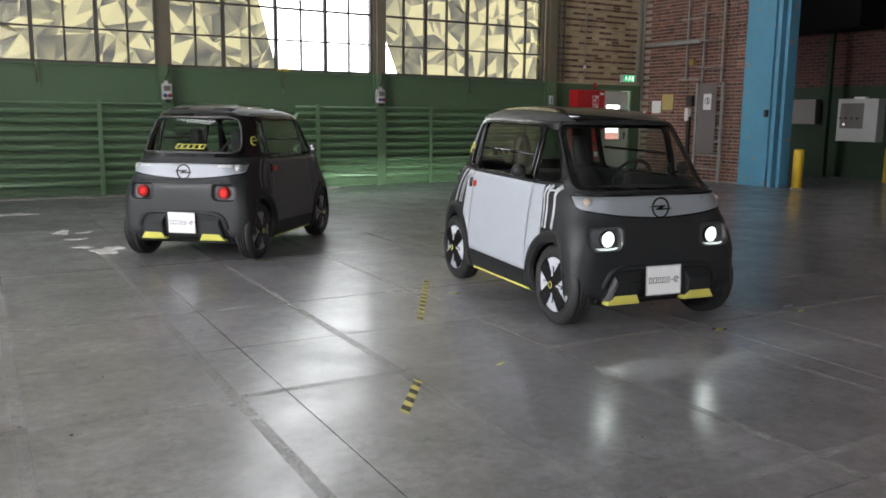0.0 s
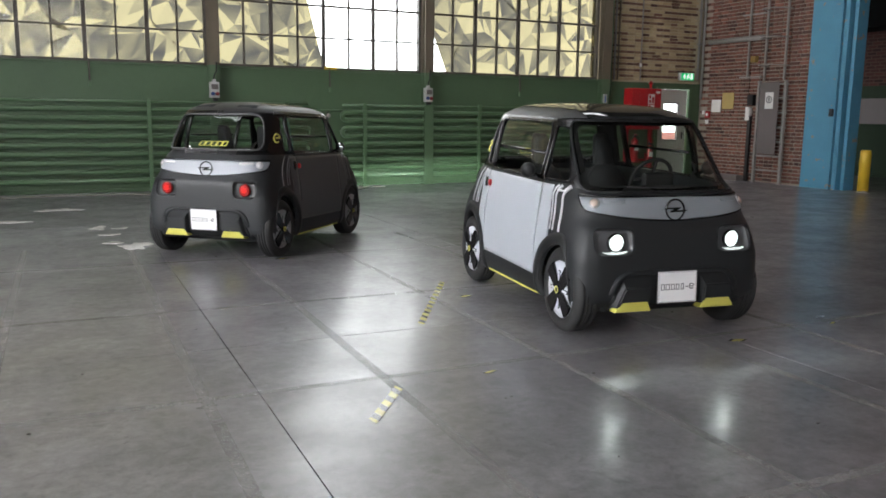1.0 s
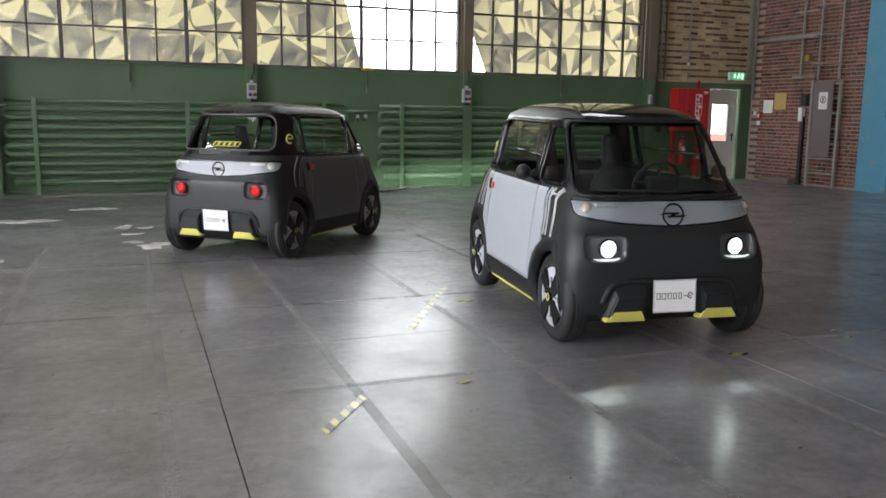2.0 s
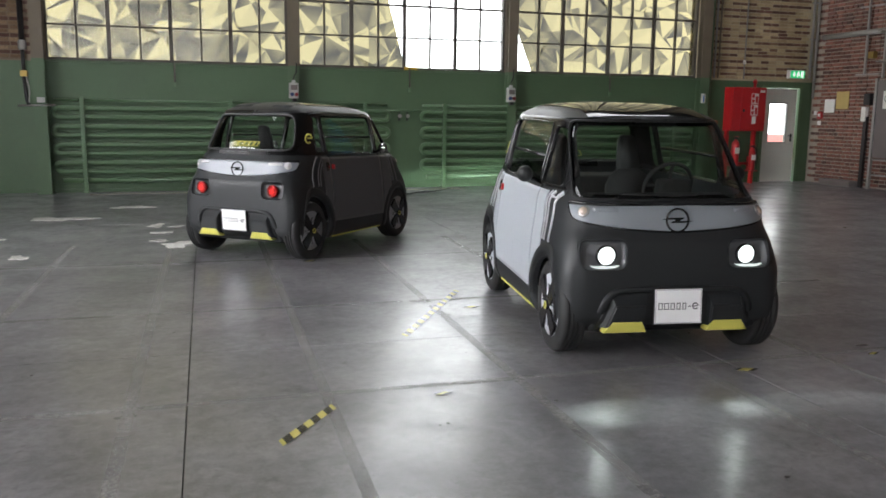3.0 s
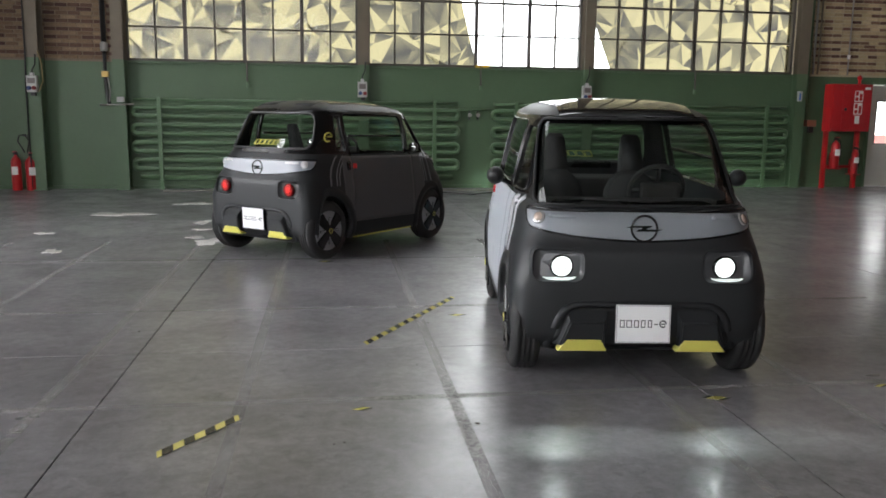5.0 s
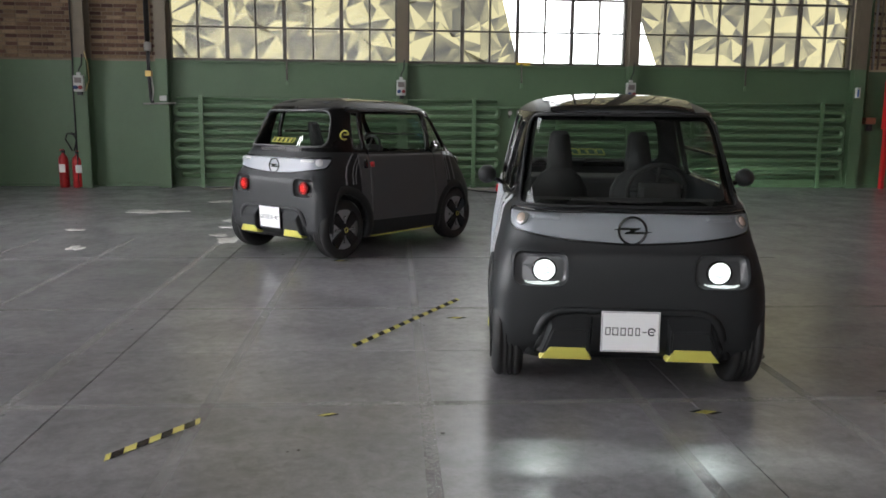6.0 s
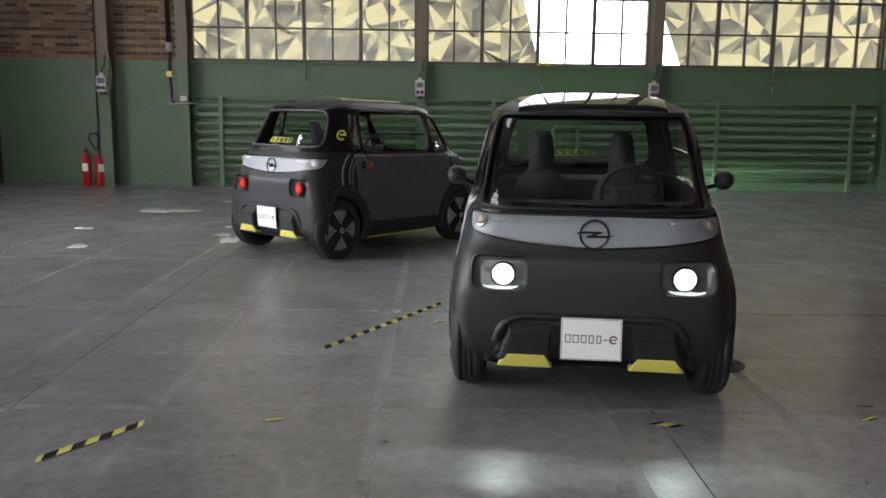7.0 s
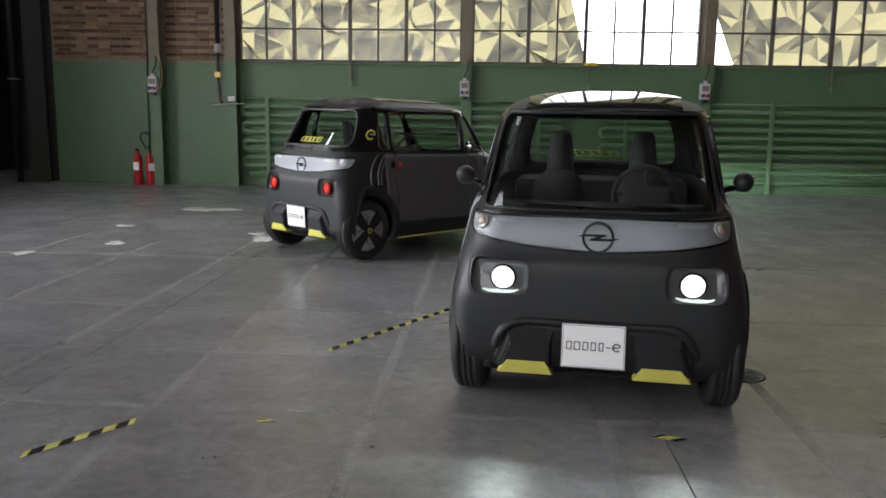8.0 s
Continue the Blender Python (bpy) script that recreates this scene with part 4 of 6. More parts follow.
t = thing("wall_enclosure", "small grey wall enclosure on green paint", "electric cabinet", pose(19.5, 14.2, 1.66))
part("body", slab(-0.2, 0.0, -0.4, 0.4, -0.32, 0.32, 0.01), M["panel_grey"], t)
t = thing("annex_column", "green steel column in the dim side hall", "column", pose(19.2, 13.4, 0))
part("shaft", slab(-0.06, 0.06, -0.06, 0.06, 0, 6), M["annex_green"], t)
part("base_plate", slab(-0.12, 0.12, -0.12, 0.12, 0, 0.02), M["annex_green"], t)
t = thing("dark_duct", "dark hanging duct in the dim side hall", "duct", pose(18.6, 13.6, 4.4))
part("body", slab(-0.5, 0.5, -1.6, 1.6, -0.8, 0.8, 0.02), M["duct"], t)
for y in (-1.2, 1.2):
    part("hanger", slab(-0.03, 0.03, y - 0.03, y + 0.03, 0.8, 1.6), M["duct"], t)


t = thing("floor_cable", "thin dark cable lying on concrete near the wall", "cable")
part("cable", tube(bmesh.new(), arc_line([(4.35, 15.35), (4.6, 14.95), (4.89, 14.68), (5.11, 14.48), (5.37, 14.75), (5.75, 14.9), (6.3, 15.5)], 0.012), 0.011, 8), M["black"], t)


# ---- floor slabs and marks ----
SLAB = 3.08
U0, V0 = 1.07, 5.12        # one joint crossing, in the turned floor grid
bm = slab(0.003, SLAB - 0.003, 0.003, SLAB - 0.003, -0.06, 0)
me = mesh_of("concrete_slab", bm, M["floor"])
for i in range(-4, 8):
    for j in range(-5, 5):
        o = new("concrete_slab", me)
        o.parent = floor
        o.matrix_world = FLOOR_TURN @ pose(U0 + i * SLAB, V0 + j * SLAB, 0)

lines = tagged(new("floor_lines"), "faded strips of old tape residue on concrete", "floor marking", kind="structure")
rl = random.Random(11)


def strip(u0, v0, u1, v1, top, w=0.062):
    """A worn strip with ragged gaps, flush on the slab."""
    bm = bmesh.new()
    d = Vector((u1 - u0, v1 - v0))
    n = d.normalized().orthogonal() * w / 2
    s, L = 0.0, d.length
    while s < L:
        e = min(L, s + rl.uniform(0.3, 1.5))
        a, b = Vector((u0, v0)) + d * s / L, Vector((u0, v0)) + d * e / L
        bm.faces.new([bm.verts.new((*p, top)) for p in (a - n, b - n, b + n, a + n)])
        s = e + (rl.uniform(0.02, 0.15) if rl.random() < 0.1 else 0.0005)
    o = part("tape_residue", bm, M["residue"], lines)
    o.matrix_world = FLOOR_TURN


for u in (-1.2, -0.2, 0.8, 1.76, 2.82, 3.9, 4.78):
    strip(u, 1.0, u, 9.5, 0.0008)
for v in (2.28, 4.21, 6.2, 8.3):
    strip(-2.6, v, 6.5, v, 0.0012)


def hazard_tape(name, a, b, w, pitch, label, first=0):
    """Tape with slanted yellow and black bands."""
    a, b = Vector(a), Vector(b)
    L = (b - a).length
    t = thing(name, label, "floor tape", pose(a.x, a.y, 0, 0, 0, math.degrees(math.atan2(b.y - a.y, b.x - a.x))))
    sl = w * 0.45
    count = max(3, 2 * round((L / pitch + 0.1) / 2) + 1)
    pitch = L / (count - 1.1)
    marks = [0.0] + [pitch * (0.45 + q) for q in range(count - 1)] + [L]
    for k, (p, e) in enumerate(zip(marks, marks[1:]), first):
        poly = [(p - sl, -w / 2), (e - sl, -w / 2), (e + sl, w / 2), (p + sl, w / 2)]
        part("yellow_band" if k % 2 == 0 else "black_band", prism(bmesh.new(), poly, 0.0026, 0.0036, "z"), M["tape_yellow" if k % 2 == 0 else "tape_black"], t)
    return t


hazard_tape("floor_tape", (1.575, 3.56), (1.88, 3.96), 0.05, 0.066, "yellow and black striped tape on concrete")
hazard_tape("floor_tape", (2.56, 5.15), (3.335, 6.39), 0.05, 0.066, "yellow and black striped tape on concrete")
for x, y, r, ln in ((4.23, 3.945, -24, 0.11), (2.44, 4.01, -25, 0.05), (3.22, 5.83, -20, 0.09), (2.33, 8.08, -10, 0.1), (5.95, 8.12, -20, 0.16), (5.25, 4.0, -20, 0.05), (-0.3, 6.2, 15, 0.08)):
    q = pose(x, y, 0, 0, 0, r) @ Vector((ln, 0, 0))
    hazard_tape("tape_scrap", (x, y), (q.x, q.y), 0.05, 0.06, "short scrap of striped floor tape", 1)


def splash(cx, cy, rx, ry, seed):
    r = random.Random(seed)
    ph = [r.uniform(0, 6.3) for _ in range(4)]
    poly = []
    for t in np.arange(40) * 2 * math.pi / 40:
        k = 0.75 + 0.2 * math.sin(2 * t + ph[0]) + 0.18 * math.sin(3 * t + ph[1]) + 0.12 * math.sin(5 * t + ph[2]) + 0.08 * math.sin(9 * t + ph[3])
        poly.append((cx + rx * k * math.cos(t), cy + ry * k * math.sin(t)))
    t = thing("paint_splash", "pale dried paint splash on the concrete floor", "stain")
    part("splash", prism(bmesh.new(), poly, 0.0004, 0.0028 + 0.0004 * seed, "z"), M["splash"], t)


for i, s in enumerate(((0.88, 11.06, 0.13, 0.2), (1.12, 10.94, 0.1, 0.1), (1.14, 9.43, 0.2, 0.28), (0.5, 13.29, 0.3, 0.25), (-0.35, 12.0, 0.42, 0.28), (0.95, 9.75, 0.12, 0.1), (-0.96, 8.2, 0.1, 0.12), (-0.8, 10.2, 0.12, 0.1), (0.95, 10.4, 0.12, 0.08), (-0.35, 8.9, 0.1, 0.16))):
    splash(*s, i)

# crumbs and flakes swept about the floor
rc = random.Random(23)
bm = bmesh.new()
for _ in range(70):
    x, y, q = rc.uniform(-2.5, 6.5), rc.uniform(1.6, 11.0), rc.uniform(0.004, 0.014)
    ring = [(x + q * rc.uniform(0.5, 1.3) * math.cos(a), y + q * rc.uniform(0.3, 0.9) * math.sin(a)) for a in np.arange(5) * 2 * math.pi / 5]
    prism(bm, ring, 0.0005, rc.uniform(0.002, 0.005), "z")
tagged(part("floor_crumbs", bm, mat("dark_flakes", (0.045, 0.042, 0.038), 0.8, var=0.4, scale=3), None, "scattered dark crumbs and flakes on concrete"), category="debris", kind="stuff")

# round cast-iron floor drain
t = thing("floor_drain", "round cast-iron drain cover set in concrete", "drain", pose(4.885, 4.86, 0))
part("rim", lathe(bmesh.new(), [(0.135, 0.0005), (0.135, 0.005), (0.115, 0.005), (0.115, 0.002)], "z", (0, 0, 0), 32), M["iron"], t)
part("plate", lathe(bmesh.new(), [(0.115, 0.0005), (0.115, 0.003), (0.0, 0.003)], "z", (0, 0, 0), 32), M["black"], t)
for r0 in (0.03, 0.06, 0.09):
    for a0 in range(0, 360, 30):
        bm = bmesh.new()
        prism(bm, arc(0, 0, r0, a0, a0 + 18, 4) + arc(0, 0, r0 + 0.018, a0 + 18, a0, 4), 0.003, 0.007, "z")
        part("grate_bar", bm, M["iron"], t)


# ---- the two microcars ----
def paint(name, col, rough, spec=0.5):
    return mat(name, col, rough, var=0.05, scale=2.0, bump=0.0004, bump_scale=350, rvar=0.04, spec=spec)


CHARCOAL = paint("matte_charcoal_body", (0.0165, 0.0182, 0.0196), 0.47, 0.39)
CHARCOAL_TRIM = paint("black_textured_trim", (0.0125, 0.0135, 0.0142), 0.5, 0.38)
# Front bezel is paler than the tail's to hold the headlamp's light.
BEZEL = paint("lit_lamp_bezel", (0.1, 0.103, 0.108), 0.22)
BEZEL_TAIL = paint("dark_tail_bezel", (0.018, 0.018, 0.019), 0.35)
PILLAR_BLACK = paint("satin_black_pillars", (0.006, 0.006, 0.0065), 0.27, 0.38)
LED = glow("led_facets", (0.8, 0.97, 1.0), 0.68)
SEAL_GREY = paint("grey_window_surround", (0.07, 0.07, 0.072), 0.35)
GLOSS_BLACK = paint("gloss_black", (0.008, 0.008, 0.009), 0.12)
SILVER = paint("light_grey_door_paint", (0.385, 0.412, 0.445), 0.37)
GRAPHITE = paint("dark_grey_door_paint", (0.078, 0.078, 0.079), 0.42)
VISOR_FRONT = paint("grey_visor_panel", (0.225, 0.245, 0.265), 0.34)
VISOR_REAR = paint("pale_visor_panel", (0.27, 0.287, 0.315), 0.36)
NEON = paint("yellow_green_accent", (0.62, 0.585, 0.12), 0.4)
CAR_GLASS = glass("tinted_car_glass", (0.78, 0.83, 0.79), 0.012, 1.52)
ROOF_GLASS = mat("dark_roof_glass", (0.008, 0.009, 0.009), 0.03, var=0.03, rvar=0.01)
LAMP_GLASS = mat("lamp_lens", (0.6, 0.6, 0.6), 0.1, var=0.05)
HEADLAMP = glow("lit_headlamp", (0.93, 1.0, 0.98), 2.2)
DAYLIGHT = glow("lit_running_light", (0.9, 1.0, 0.97), 0.85)
TAILLAMP = glow("lit_tail_lamp", (1.0, 0.03, 0.02), 0.8)
TAIL_OUTER = glow("lit_tail_lens", (1.0, 0.01, 0.008), 0.22)
TAIL_RING = mat("red_lens", (0.2, 0.006, 0.006), 0.12)
AMBER = mat("amber_lens", (0.42, 0.33, 0.27), 0.15)
SEAT = mat("dark_seat_fabric", (0.018, 0.018, 0.0195), 0.85, var=0.2, bump=0.001, bump_scale=300)
PLATE = mat("white_plate", (0.9, 0.9, 0.9), 0.4, var=0.03)
PLATE_LINE = mat("plate_border_grey", (0.22, 0.22, 0.23), 0.5)
INK = mat("plate_ink", (0.04, 0.04, 0.045), 0.6)
TREAD = mat("tyre_rubber", (0.018, 0.018, 0.018), 0.65, var=0.2, scale=8, bump=0.001, bump_scale=120)

AREF, BREF = 1.19, 0.69
# height, half length to the front, half length to the rear, half width
PROFILE = [(0.17, 1.10, 1.10, 0.655), (0.20, 1.145, 1.145, 0.682), (0.26, 1.195, 1.195, 0.706), (0.40, 1.205, 1.205, 0.714), (0.55, 1.204, 1.206, 0.712),
           (0.68, 1.196, 1.204, 0.70), (0.745, 1.187, 1.198, 0.692), (0.785, 1.16, 1.168, 0.684), (0.82, 1.153, 1.155, 0.68), (0.90, 1.142, 1.148, 0.672), (0.945, 1.122, 1.138, 0.664),
           (0.975, 1.08, 1.118, 0.655), (1.0, 1.028, 1.1, 0.645), (1.06, 0.985, 1.08, 0.634), (1.2, 0.875, 1.012, 0.606), (1.35, 0.755, 0.925, 0.572), (1.41, 0.70, 0.88, 0.552), (1.44, 0.672, 0.855, 0.54)]
ZT = np.arange(0.15, 1.46, 0.002)
_k = np.exp(-0.5 * (np.arange(-20, 21) / 6.0) ** 2)
_k /= _k.sum()
PROF = []
for c in (1, 2, 3):
    raw = np.interp(ZT, [p[0] for p in PROFILE], [p[c] for p in PROFILE])
    PROF.append(np.convolve(np.pad(raw, 20, mode="reflect", reflect_type="odd"), _k, mode="valid"))
def ring_point(th, n):
    c, d = math.cos(th), math.sin(th)
    return math.copysign(abs(c) ** (2 / n), c), math.copysign(abs(d) ** (2 / n), d)


# arc length round the ring for a range of squarenesses, all brought to one total length
N_TABLE = np.arange(4.0, 14.1, 0.25)
_u = np.linspace(0, 1, 801)
_quarter = np.concatenate([0.5 * _u ** 4, 1 - 0.5 * _u[::-1][1:] ** 4]) * math.pi / 2      # dense where the ring runs straight
_TH = np.concatenate([_quarter, math.pi - _quarter[::-1][1:]])
_RING = []
for _n in N_TABLE:
    _p = np.array([ring_point(t, _n) for t in _TH])
    _l = np.concatenate([[0], np.cumsum(np.hypot(np.diff(_p[:, 0]) * AREF, np.diff(_p[:, 1]) * BREF))])
    _RING.append(_l)
HALF = float(_RING[4][-1])
_RING = [l / l[-1] * HALF for l in _RING]


_RING_S = np.linspace(0, 1, 2001) * HALF


def ring_mix(n):
    k = min(len(N_TABLE) - 2, max(0, int((n - N_TABLE[0]) / 0.25)))
    return k, (n - N_TABLE[k]) / 0.25


RAKE = 0.02
RIM = 1.44                                   # where the walls end and the roof begins


def square_at(z):
    """How square the plan is: boxy at the bumpers, rounder at the glass."""
    return float(np.interp(z, [0.2, 0.55, 0.7, 0.86, 0.95, 1.05], [13.0, 12.5, 8.4, 6.0, 5.3, 4.6]))


def size_at(z):
    return [float(np.interp(z, ZT, p)) for p in PROF]


def shell(s, z):
    """The car's outer skin: s metres round from the nose (left is positive), z the height."""
    af, ar, b = size_at(z)
    s = (s + HALF) % (2 * HALF) - HALF
    n = square_at(z)
    k, f = ring_mix(n)
    th = math.copysign((1 - f) * float(np.interp(abs(s), _RING[k], _TH)) + f * float(np.interp(abs(s), _RING[k + 1], _TH)), s)
    cx, cy = ring_point(th, n)
    x = cx * (af if cx > 0 else ar)
    return Vector((x, cy * b, z - RAKE * x * min(1, max(0, (z - 0.15) / 0.2))))


def skin(s, z, off=0.0):
    p = shell(s, z)
    if not off:
        return p
    n = (shell(s + 0.01, z) - shell(s - 0.01, z)).cross(shell(s, z + 0.008) - shell(s, z - 0.008)).normalized()
    return p + n * off


def ring_s(th, n):
    """Arc length at an angle: solved on the blended tables."""
    k, f = ring_mix(n)
    grid = (1 - f) * np.interp(_RING_S, _RING[k], _TH) + f * np.interp(_RING_S, _RING[k + 1], _TH)
    return float(np.interp(th, grid, _RING_S))


def s_side(x, z, side=1):
    """The s at which the flank has this x at height z."""
    af, ar, b = size_at(z)
    c = max(-0.9999, min(0.9999, x / (af if x > 0 else ar)))
    th = math.acos(math.copysign(abs(c) ** (square_at(z) / 2), c))
    return side * ring_s(th, square_at(z))


def s_front(y, z):
    c = max(-0.9999, min(0.9999, y / size_at(z)[2]))
    th = math.asin(math.copysign(abs(c) ** (square_at(z) / 2), c))
    return math.copysign(ring_s(abs(th), square_at(z)), th)


def round_poly(corners, r, seg=5):
    """A convex polygon with rounded corners (counter-clockwise or not)."""
    out, count = [], len(corners)
    rs = r if isinstance(r, (list, tuple)) else [r] * count
    for i in range(count):
        p, a, b = Vector(corners[i]), Vector(corners[i - 1]), Vector(corners[(i + 1) % count])
        u, v = (a - p).normalized(), (b - p).normalized()
        q = rs[i]
        for t in np.linspace(0, 1, seg):
            out.append(tuple((1 - t) ** 2 * (p + u * q) + 2 * t * (1 - t) * p + t * t * (p + v * q)))
    return out


def dense(poly, step=0.035):
    """The same closed outline with points close enough to follow a curved skin."""
    out = []
    for i, p in enumerate(poly):
        q = poly[(i + 1) % len(poly)]
        k = max(1, int(math.hypot(q[0] - p[0], q[1] - p[1]) / step))
        out += [(p[0] + (q[0] - p[0]) * t / k, p[1] + (q[1] - p[1]) * t / k) for t in range(k)]
    return out


def flat_grid(s0, s1, z0, z1, ds=0.035, dz=0.03):
    bm = bmesh.new()
    ns, nz = max(1, round((s1 - s0) / ds)), max(1, round((z1 - z0) / dz))
    V = [[bm.verts.new((s0 + (s1 - s0) * i / ns, 0, z0 + (z1 - z0) * j / nz)) for j in range(nz + 1)] for i in range(ns + 1)]
    for i in range(ns):
        for j in range(nz):
            bm.faces.new((V[i][j], V[i + 1][j], V[i + 1][j + 1], V[i][j + 1]))
    return bm


def cut_edges(poly):
    c = Vector((sum(p[0] for p in poly) / len(poly), 0, sum(p[1] for p in poly) / len(poly)))
    for i in range(len(poly)):
        p, q = Vector((poly[i][0], 0, poly[i][1])), Vector((poly[(i + 1) % len(poly)][0], 0, poly[(i + 1) % len(poly)][1]))
        if (q - p).length < 1e-5:
            continue
        n = Vector((-(q - p).z, 0, (q - p).x)).normalized()
        yield p, (-n if n.dot(c - p) > 0 else n)


def keep_inside(bm, poly):
    for p, n in cut_edges(poly):
        bmesh.ops.bisect_plane(bm, geom=bm.verts[:] + bm.edges[:] + bm.faces[:], plane_co=p, plane_no=n, clear_outer=True)
    return bm


def cut_hole(bm, poly):
    lo, hi = min(p[0] for p in poly), max(p[0] for p in poly)
    zl, zh = min(p[1] for p in poly), max(p[1] for p in poly)
    edges = list(cut_edges(poly))
    for p, n in edges:
        fs = [f for f in bm.faces if max(v.co.x for v in f.verts) > lo and min(v.co.x for v in f.verts) < hi and max(v.co.z for v in f.verts) > zl and min(v.co.z for v in f.verts) < zh
              and all((f.calc_center_median() - a).dot(b) < 0.06 for a, b in edges)]
        geom = list({v for f in fs for v in f.verts}) + list({e for f in fs for e in f.edges}) + fs
        bmesh.ops.bisect_plane(bm, geom=geom, plane_co=p, plane_no=n)
    dead = [f for f in bm.faces if all((f.calc_center_median() - a).dot(b) < 1e-6 for a, b in edges)]
    bmesh.ops.delete(bm, geom=dead, context="FACES")
    return bm


def wrap(bm, off=0.0, thick=0.0, fn=None):
    """Bend a flat patch onto the skin, off metres proud of it, and give it thickness inward."""
    front = bm.faces[:]
    base = bm.verts[:]
    raw = [v.co.x for v in base]
    seam = {v for v in base if abs(abs(v.co.x) - HALF) < 1e-5}
    flat = [fn(v.co.x, v.co.z) if fn else (v.co.x, v.co.z) for v in base]
    for v, (s, z) in zip(base, flat):
        v.co = skin(s, z, off(s, z) if callable(off) else off)
    for f in front:
        f.smooth = True
    if thick:
        inner = {v: bm.verts.new(skin(s, z, (off(s, z) if callable(off) else off) - thick)) for v, (s, z) in zip(base, flat)}
        rim = [e for e in bm.edges if len(e.link_faces) == 1]
        for f in front:
            bm.faces.new([inner[v] for v in reversed(f.verts)]).smooth = True
        for e in rim:
            a, b = e.verts
            if a in seam and b in seam:
                continue
            bm.faces.new((b, a, inner[a], inner[b]))
    return bm


def patch(poly, off, thick, ds=0.03, dz=0.03):
    s0, s1 = min(p[0] for p in poly), max(p[0] for p in poly)
    z0, z1 = min(p[1] for p in poly), max(p[1] for p in poly)
    return wrap(keep_inside(flat_grid(s0, s1, z0, z1, ds, dz), poly), off, thick)


def band(line, w, off, thick):
    """A strip of width w along points (s, z) of the skin."""
    bm = bmesh.new()
    rows = []
    for i, p in enumerate(line):
        a, b = Vector(line[max(0, i - 1)]), Vector(line[min(len(line) - 1, i + 1)])
        n = (b - a).normalized().orthogonal() * w / 2
        rows.append((bm.verts.new((p[0] + n.x, 0, p[1] + n.y)), bm.verts.new((p[0] - n.x, 0, p[1] - n.y))))
    for (a, b), (c, d) in zip(rows, rows[1:]):
        bm.faces.new((a, b, d, c))
    return wrap(bm, off, thick)


WB = 0.893                                   # half the wheelbase
WHEEL_R = 0.287


ARCH_Z = 0.305


def arch_x(x, r, a):
    """Abreast of the wheel's centre, drawn in a little towards the bumper."""
    d = r * math.cos(a) * (1 if x > 0 else -1)
    return x + (d if d < 0 else d * 0.52) * (1 if x > 0 else -1)


def arch_poly(x, r, side):
    out = []
    for a in np.linspace(0, math.pi, 21):
        z = ARCH_Z + r * math.sin(a) * 0.98
        out.append((s_side(arch_x(x, r, a), z, side), z))
    return out + [(out[-1][0], 0.05), (out[0][0], 0.05)]


def corner_cut(x, side):
    """Where the bumper's lower corner is cut away ahead of (or behind) the tyre."""
    sh = 0.0 if x > 0 else HALF
    q = side if x > 0 else -side
    a = s_side(math.copysign(1.1, x), 0.3, side) - sh * (1 if side > 0 else -1)
    b = s_front(q * 0.555, 0.2)
    pts = [(a, 0.32), (b, 0.175), (b, 0.05), (a, 0.05)]
    sg = 1 if side > 0 else -1
    return [(s + sh * sg, z) for s, z in pts]


def window_polys(side):
    """Outlines, in (s, z), of the glazing on one flank: door glass, front and rear quarter lights."""
    S = lambda x, z: (s_side(x, z, side), z)
    return {
        "door_window": round_poly([S(-0.525, 1.012), S(0.415, 1.012), S(0.415, 1.405), S(-0.525, 1.405)], [0.05, 0.05, 0.07, 0.05]),
        "front_quarter_window": round_poly([S(0.465, 1.02), S(0.8, 1.02), S(0.6, 1.375), S(0.465, 1.385)], [0.03, 0.05, 0.03, 0.02]),
        "rear_quarter_window": round_poly([S(-0.695, 1.035), S(-0.565, 1.035), S(-0.565, 1.385), S(-0.645, 1.385)], 0.03),
    }


def windscreen_poly():
    F = lambda y, z: (s_front(y, z), z)
    return round_poly([F(-0.575, 0.972), F(0.575, 0.972), F(0.492, 1.425), F(-0.492, 1.425)], [0.07, 0.07, 0.09, 0.09])


def rear_window_poly():
    """In a frame in which s runs across the tail (added to HALF)."""
    q = lambda y, z: (s_front(y, z), z)
    return round_poly([q(-0.535, 1.052), q(0.535, 1.052), q(0.455, 1.4), q(-0.455, 1.4)], [0.12, 0.12, 0.13, 0.13])


def shifted(poly):
    return [(HALF + s, z) for s, z in poly]


